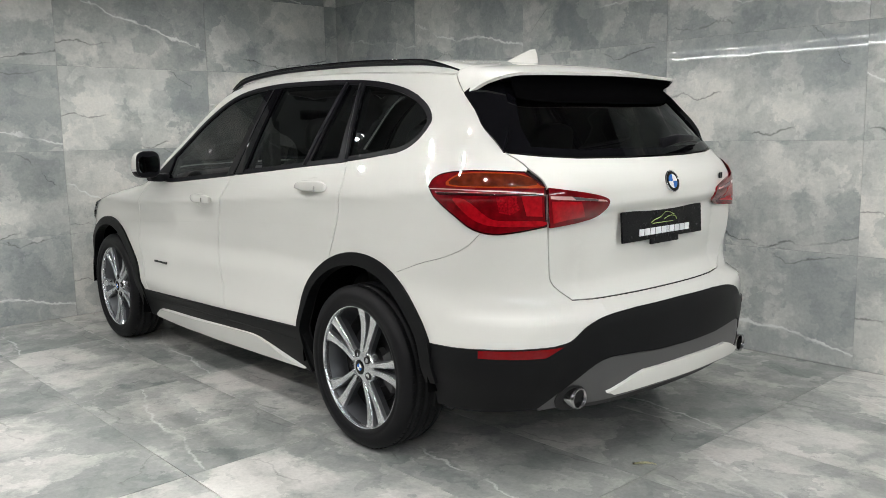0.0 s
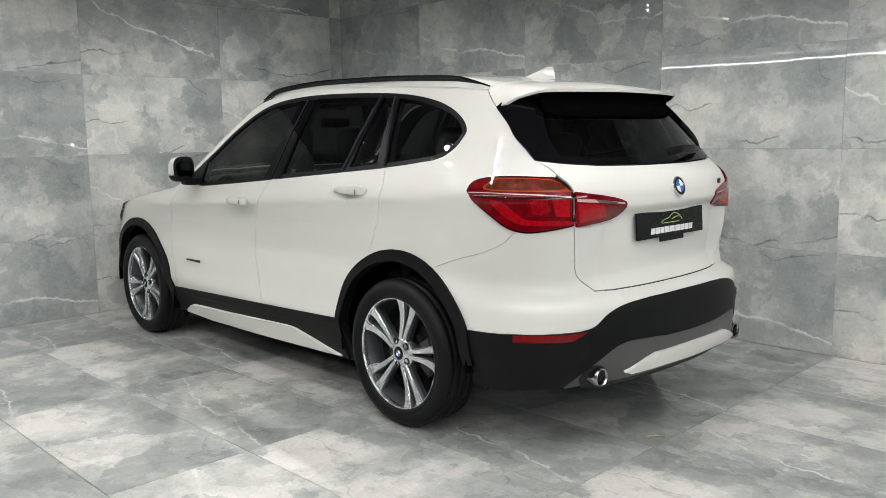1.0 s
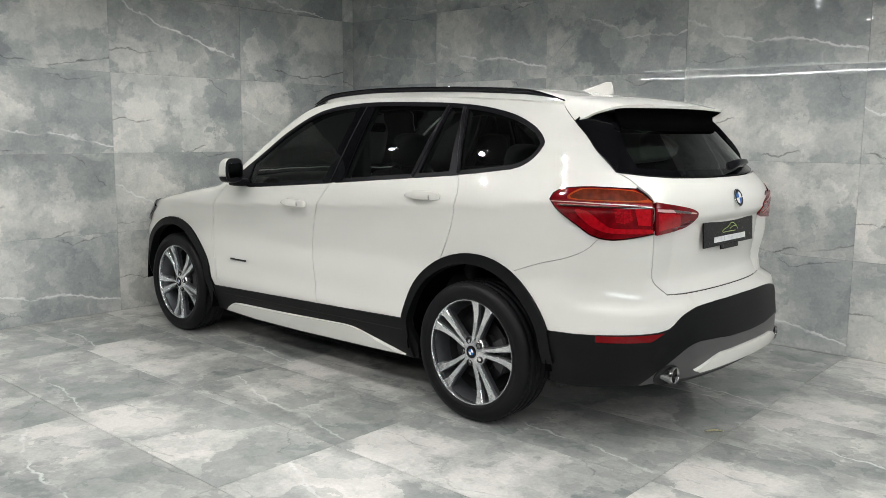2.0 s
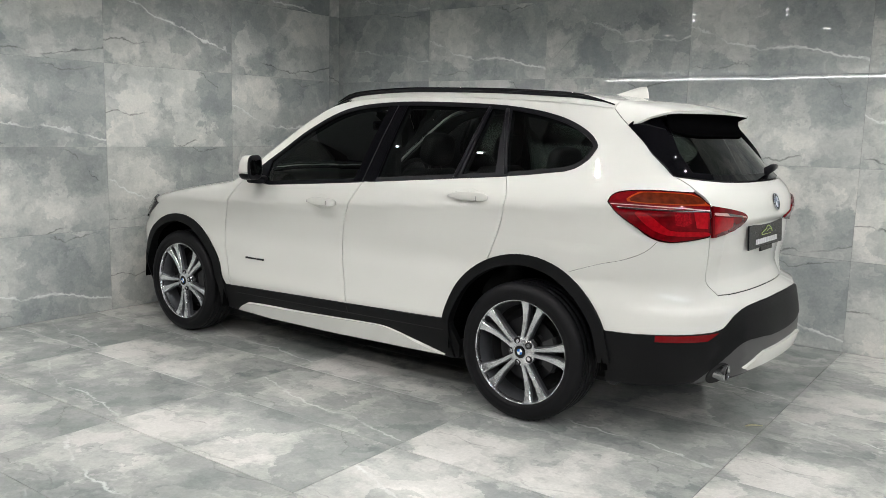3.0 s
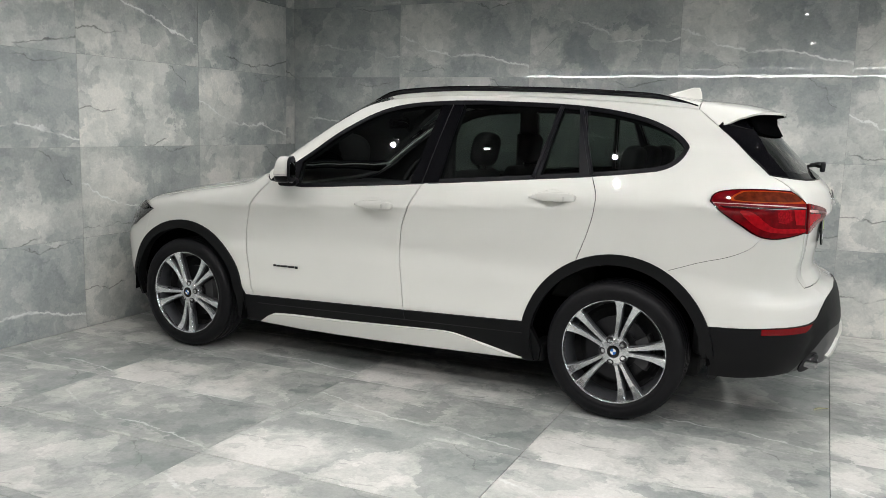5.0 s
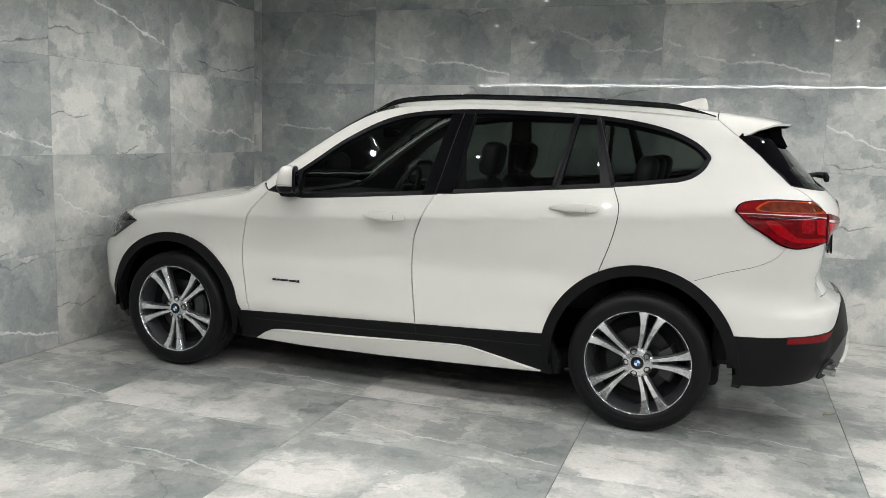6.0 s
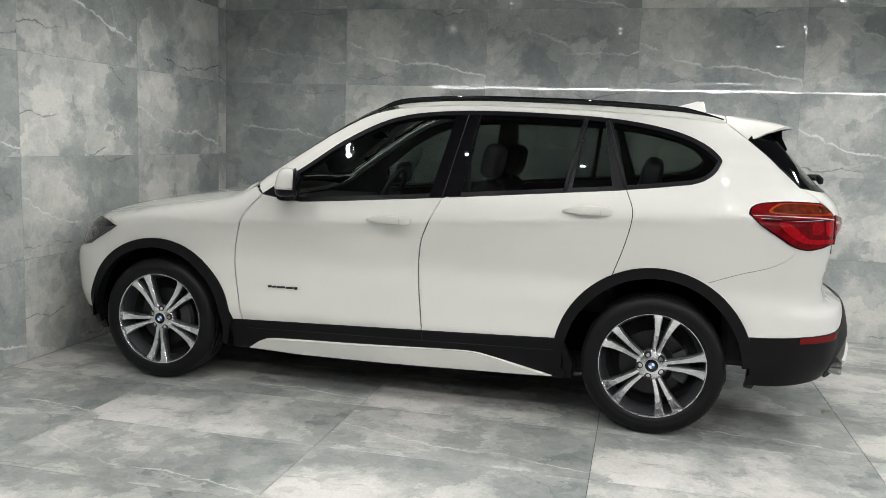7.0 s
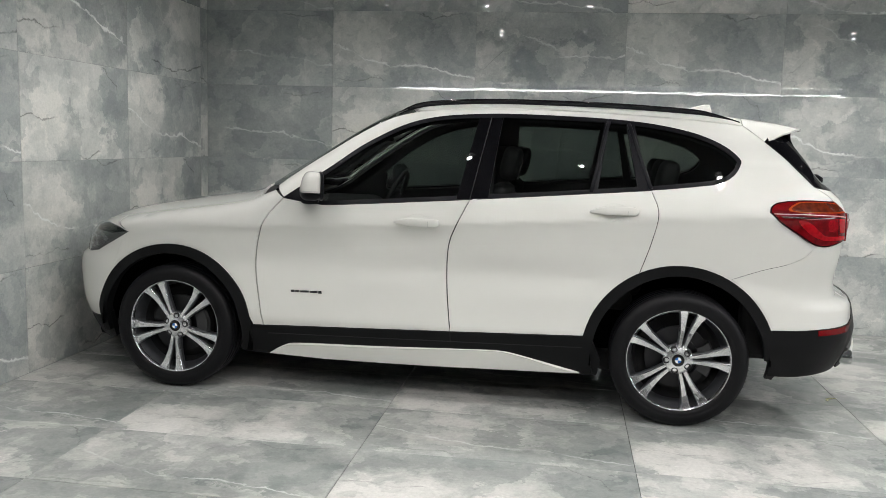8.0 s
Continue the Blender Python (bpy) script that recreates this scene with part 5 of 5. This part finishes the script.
# ---- cabin ----
def seat(x, y, wide, rest_z):
    """A car seat with cushion, leaning backrest and headrests."""
    cushion = shape("seat", boxed((x - 0.25, y - wide / 2, 0.52), (x + 0.25, y + wide / 2, 0.68), 0.05), SEAT, car, "dark leather car seat", smooth=True)
    bm = boxed((-0.06, -wide / 2 + 0.01, 0.0), (0.06, wide / 2 - 0.01, 0.58), 0.05)
    bm.transform(pose(x + 0.22, y, 0.60, 0, 16, 0))
    shape("backrest", bm, SEAT, cushion, smooth=True)
    for dy in ((0.0,) if wide < 0.8 else (-0.40, 0.0, 0.40)):
        bm = egg(bmesh.new(), (0, 0, 0), (0.055, 0.125, 0.095), 3.2)
        bm.transform(pose(x + 0.41, y + dy, rest_z, 0, 12, 0))
        rest = shape("headrest", bm, SEAT, cushion, smooth=True)
        for e in (-0.05, 0.05):
            shape("headrest_post", lathe(bmesh.new(), [(0.006, -0.2), (0.006, -0.06)], 8, "Z", (x + 0.39, y + dy + e, rest_z)), CHROME, rest)


seat(0.02, -0.37, 0.50, 1.27)
seat(0.02, 0.37, 0.50, 1.27)
seat(0.86, 0.0, 1.26, 1.22)
shape("dashboard", boxed((-0.98, -0.68, 0.72), (-0.52, 0.68, 1.0), 0.07), LINING, car, "dark dashboard", smooth=True)
wheel_ring = bmesh.new()
lathe(wheel_ring, [(0.185 + 0.016 * math.cos(a), 0.016 * math.sin(a)) for a in [2 * math.pi * j / 10 for j in range(10)]], 40, "X", close=True)
box(wheel_ring, (-0.03, -0.08, -0.06), (0.01, 0.08, 0.06), 0.02)
box(wheel_ring, (-0.012, -0.18, -0.02), (0.008, 0.18, 0.02), 0.006)
wheel_ring.transform(pose(-0.40, 0.37, 1.0, 0, 24, 0))
shape("steering_wheel", wheel_ring, SEAT, car, "dark steering wheel", smooth=True)
shape("cabin_mirror", boxed((-0.40, -0.02, 1.37), (-0.37, 0.20, 1.43), 0.012), GLOSS, car, "black cabin mirror", smooth=True)
for x in (0.30,):
    for s in (-1, 1):
        shape("belt_pillar", boxed((x - 0.06, s * 0.63 - 0.03, 0.5), (x + 0.06, s * 0.63 + 0.03, 1.36), 0.02), LINING, car)

# ---- tiles of the floor and the two marble walls: pieces that share a few meshes ----
tile_meshes = {}


def tile_mesh(w, h, mat):
    """A bevelled slab in its own x-y plane, w by h, 6 mm thick, its face at z 0."""
    key = (round(w, 3), round(h, 3), mat.name)
    if key not in tile_meshes:
        me = bpy.data.meshes.new("tile")
        g, b, d = (0.0012, 0.0012, 0.006) if mat in FLOOR_TILES.values() else (0.0007, 0.0006, 0.006)
        x, y = w / 2 - g, h / 2 - g
        vs = [(-x, -y, -d), (x, -y, -d), (x, y, -d), (-x, y, -d), (-x, -y, -b), (x, -y, -b), (x, y, -b), (-x, y, -b), (b - x, b - y, 0), (x - b, b - y, 0), (x - b, y - b, 0), (b - x, y - b, 0)]
        fs = [(0, 1, 5, 4), (1, 2, 6, 5), (2, 3, 7, 6), (3, 0, 4, 7), (4, 5, 9, 8), (5, 6, 10, 9), (6, 7, 11, 10), (7, 4, 8, 11), (8, 9, 10, 11)]
        me.from_pydata(vs, [], fs)
        me.materials.append(mat)
        tile_meshes[key] = me
    return tile_meshes[key]


def lay(parent, pick, us, vs, place, wobble):
    """Tiles between the seams us and vs; place(u, v) gives a tile's pose, pick(u, v) its material."""
    rng = random.Random(len(us) * 31 + len(vs))
    for u0, u1 in zip(us, us[1:]):
        for v0, v1 in zip(vs, vs[1:]):
            ob = new("tile", tile_mesh(u1 - u0, v1 - v0, pick((u0 + u1) / 2, (v0 + v1) / 2)))
            ob.parent = parent
            ob.matrix_basis = place((u0 + u1) / 2, (v0 + v1) / 2) @ pose(0, 0, rng.uniform(-0.0006, 0.0006), rng.gauss(0, wobble), rng.gauss(0, wobble), 0)


def seams(lo, hi, one, pitch):
    first = math.ceil((lo - one) / pitch)
    inner = [one + pitch * k for k in range(first, 200) if lo + 0.02 < one + pitch * k < hi - 0.02]
    return [lo, *inner, hi]


def printed(rows, first, pitch):
    """The wall's prints, row by row from the floor, from the column that begins at first; past the list A and Q take turns."""
    def pick(u, v):
        j, k = int(v / 0.597 + 0.02), math.floor((u - first) / pitch)
        known = j < len(rows) and 0 <= k < len(rows[j])
        return WALL_TILES[rows[j][k] if known else "AQ"[(j + k) % 2]]
    return pick


lay(floor, lambda u, v: FLOOR_TILES["AQ"[(math.floor((u + 0.12) / 1.215) + math.floor((v + 0.3) / 0.6)) % 2]], seams(WALL_X, EAST, -0.12, 1.215), seams(SOUTH, WALL_Y, -0.3, 0.6), lambda u, v: pose(u, v, 0.0), 0.02)
# E fills the corner column, where the shade is painted into the tiles
lay(wall_north, printed(("EAQAQ", "EQARQ", "EQAQA", "EABAB", "EREQA"), -2.321, 1.157), seams(WALL_X, EAST, -0.007, 1.157), seams(0.0, CEIL, 1.2, 0.597), lambda u, v: pose(u, WALL_Y, v, 90, 0, 0), 0.06)
lay(wall_west, printed(("AQAQ", "QAQQ", "AQAQ", "RDRR", "ARAQ"), -1.915, 1.144), seams(SOUTH, WALL_Y, -0.771, 1.144), seams(0.0, CEIL, 1.2, 0.597), lambda u, v: pose(WALL_X, u, v, 90, 0, 90), 0.06)

# ---- ceiling lamps ----
BEAM = 24.6
BULB = glow("downlight_led", (1.0, 0.99, 0.97), 60.0)
PANEL = glow("panel_led", (1.0, 0.99, 0.96), 40.0)
STRIP = glow("linear_led", (1.0, 1.0, 0.97), 55.0)


def downlight():
    """A short round can under the ceiling, with a domed lens below and a ring of light where it meets the ceiling."""
    d = thing("downlight", pose(0, 0, CEIL), "small round white ceiling downlight with a glowing lens and halo", "downlight", "ceiling downlights")
    shape("can", lathe(bmesh.new(), [(0.022, -0.008), (0.028, -0.010), (0.028, -0.052), (0.026, -0.056), (0.022, -0.056), (0.021, -0.050)], 24, "Z"), RIM_WHITE, d)
    shape("diffuser", lathe(bmesh.new(), [(0.0001, -0.062), (0.010, -0.061), (0.017, -0.058), (0.021, -0.053)], 24, "Z"), BULB, d)
    shape("halo", lathe(bmesh.new(), [(0.018, 0.0), (0.023, -0.001), (0.023, -0.006), (0.018, -0.007)], 24, "Z"), BULB, d)
    return d


def panel_light():
    """A flat round panel set flush into the ceiling; most of them are added as fill lights."""
    d = thing("panel_light", pose(0, 0, CEIL), "round white flush ceiling panel light, mostly added for fill", "panel light", "round panel lights")
    shape("rim", lathe(bmesh.new(), [(0.046, -0.001), (0.048, -0.005), (0.056, -0.005), (0.060, -0.001)], 32, "Z"), RIM_WHITE, d)
    shape("diffuser", lathe(bmesh.new(), [(0.0001, -0.004), (0.046, -0.004)], 32, "Z"), PANEL, d)
    return d


near = [(-1.07 + 0.98 * i, 0.05 - 1.80 * j) for j in range(2) for i in range(9)]
# the y -3.55 and -5.35 rows are assumed, added to light the car's side
far = [(-1.07 + 0.98 * i, 0.05 - 1.80 * j) for j in (2, 3) for i in range(j - 2, 9, 2)] + [(-1.72, -6.05), (1.87, -8.05), (-0.75, -10.3), (4.4, -8.05)]
for build, places in ((downlight, near), (panel_light, far)):
    first = build()
    first.matrix_basis = pose(*places[0], CEIL)
    for x, y in places[1:]:
        copy_thing(first, pose(x, y, CEIL))
for x, y in near + far:
    if y < -6:
        continue
    lamp = bpy.data.lights.new("downlight_beam", "SPOT")
    if x > 2.4:
        share = 1.8 if y > 0 and x < 4 else 1.1 if y > 0 else 0.95
    else:
        share = (1.14 if x < -0.5 else 1.03) * (1.15 if y > 0 else 1.0)
    # the added far rows carry double strength as fill
    share *= 2 if y < -2.6 else 1
    lamp.energy, lamp.color, lamp.spot_size, lamp.spot_blend, lamp.shadow_soft_size = BEAM * share, (1.0, 0.985, 0.97), radians(161), 0.50, 0.018
    new("downlight_beam", lamp).matrix_world = pose(x, y, CEIL - 0.072)


def linear_lamp(x0, x1, y, z, label):
    d = thing("linear_lamp", pose((x0 + x1) / 2, y, z), label, "lamp")
    h = (x1 - x0) / 2
    shape("housing", boxed((-h, -0.03, 0.0), (h, 0.018, 0.09), 0.004), SATIN, d)
    # the second, thinner line is added: it stands in for a tile joint's glint
    for dz, high in ((0.0, 0.008), (0.082, 0.0022)):
        shape("light_line", boxed((-h + 0.01, 0.019, dz), (h - 0.01, 0.025, dz + high), 0.001), STRIP, d, "thin glowing line")
    for x in (-h * 0.8, h * 0.8):
        shape("cable", lathe(bmesh.new(), [(0.002, 0.088), (0.002, CEIL - z)], 8, "Z", (x, 0, 0)), CHROME, d)
    return d


linear_lamp(-1.55, 4.1, -2.73, 2.07, "long slim linear lamp hung on cables from the ceiling")


# ---- a fallen leaf on the tiles behind the car ----
bm = bmesh.new()
rows = []
for k in range(15):
    t = k / 14
    w = 0.009 * math.sin(math.pi * min(1.0, 0.12 + 0.86 * t)) ** 0.7
    a = 0.8 - 1.7 * t
    mx, my = 0.085 * (t - 0.5), 0.034 * math.sin(2.8 * t)
    rows.append([bm.verts.new((mx - d * w * math.sin(a), my + d * w * math.cos(a), 0.0015 + 0.004 * d * d + 0.006 * (2 * t - 1) ** 2)) for d in (-1, -0.5, 0, 0.5, 1)])
for a, b in zip(rows, rows[1:]):
    for j in range(4):
        bm.faces.new((a[j], b[j], b[j + 1], a[j + 1]))
bmesh.ops.solidify(bm, geom=bm.faces[:], thickness=0.0008)
LEAF = plain("dry_yellow_leaf", (0.66, 0.64, 0.42), 0.6, scale=120, spread=0.2)
leaf = tagged(shape("fallen_leaf", bm, LEAF, smooth=True), "small dry yellow leaf lying on the floor tiles", "leaf")
leaf.matrix_basis = pose(2.275, -0.217, 0.001, 0, 0, 35)
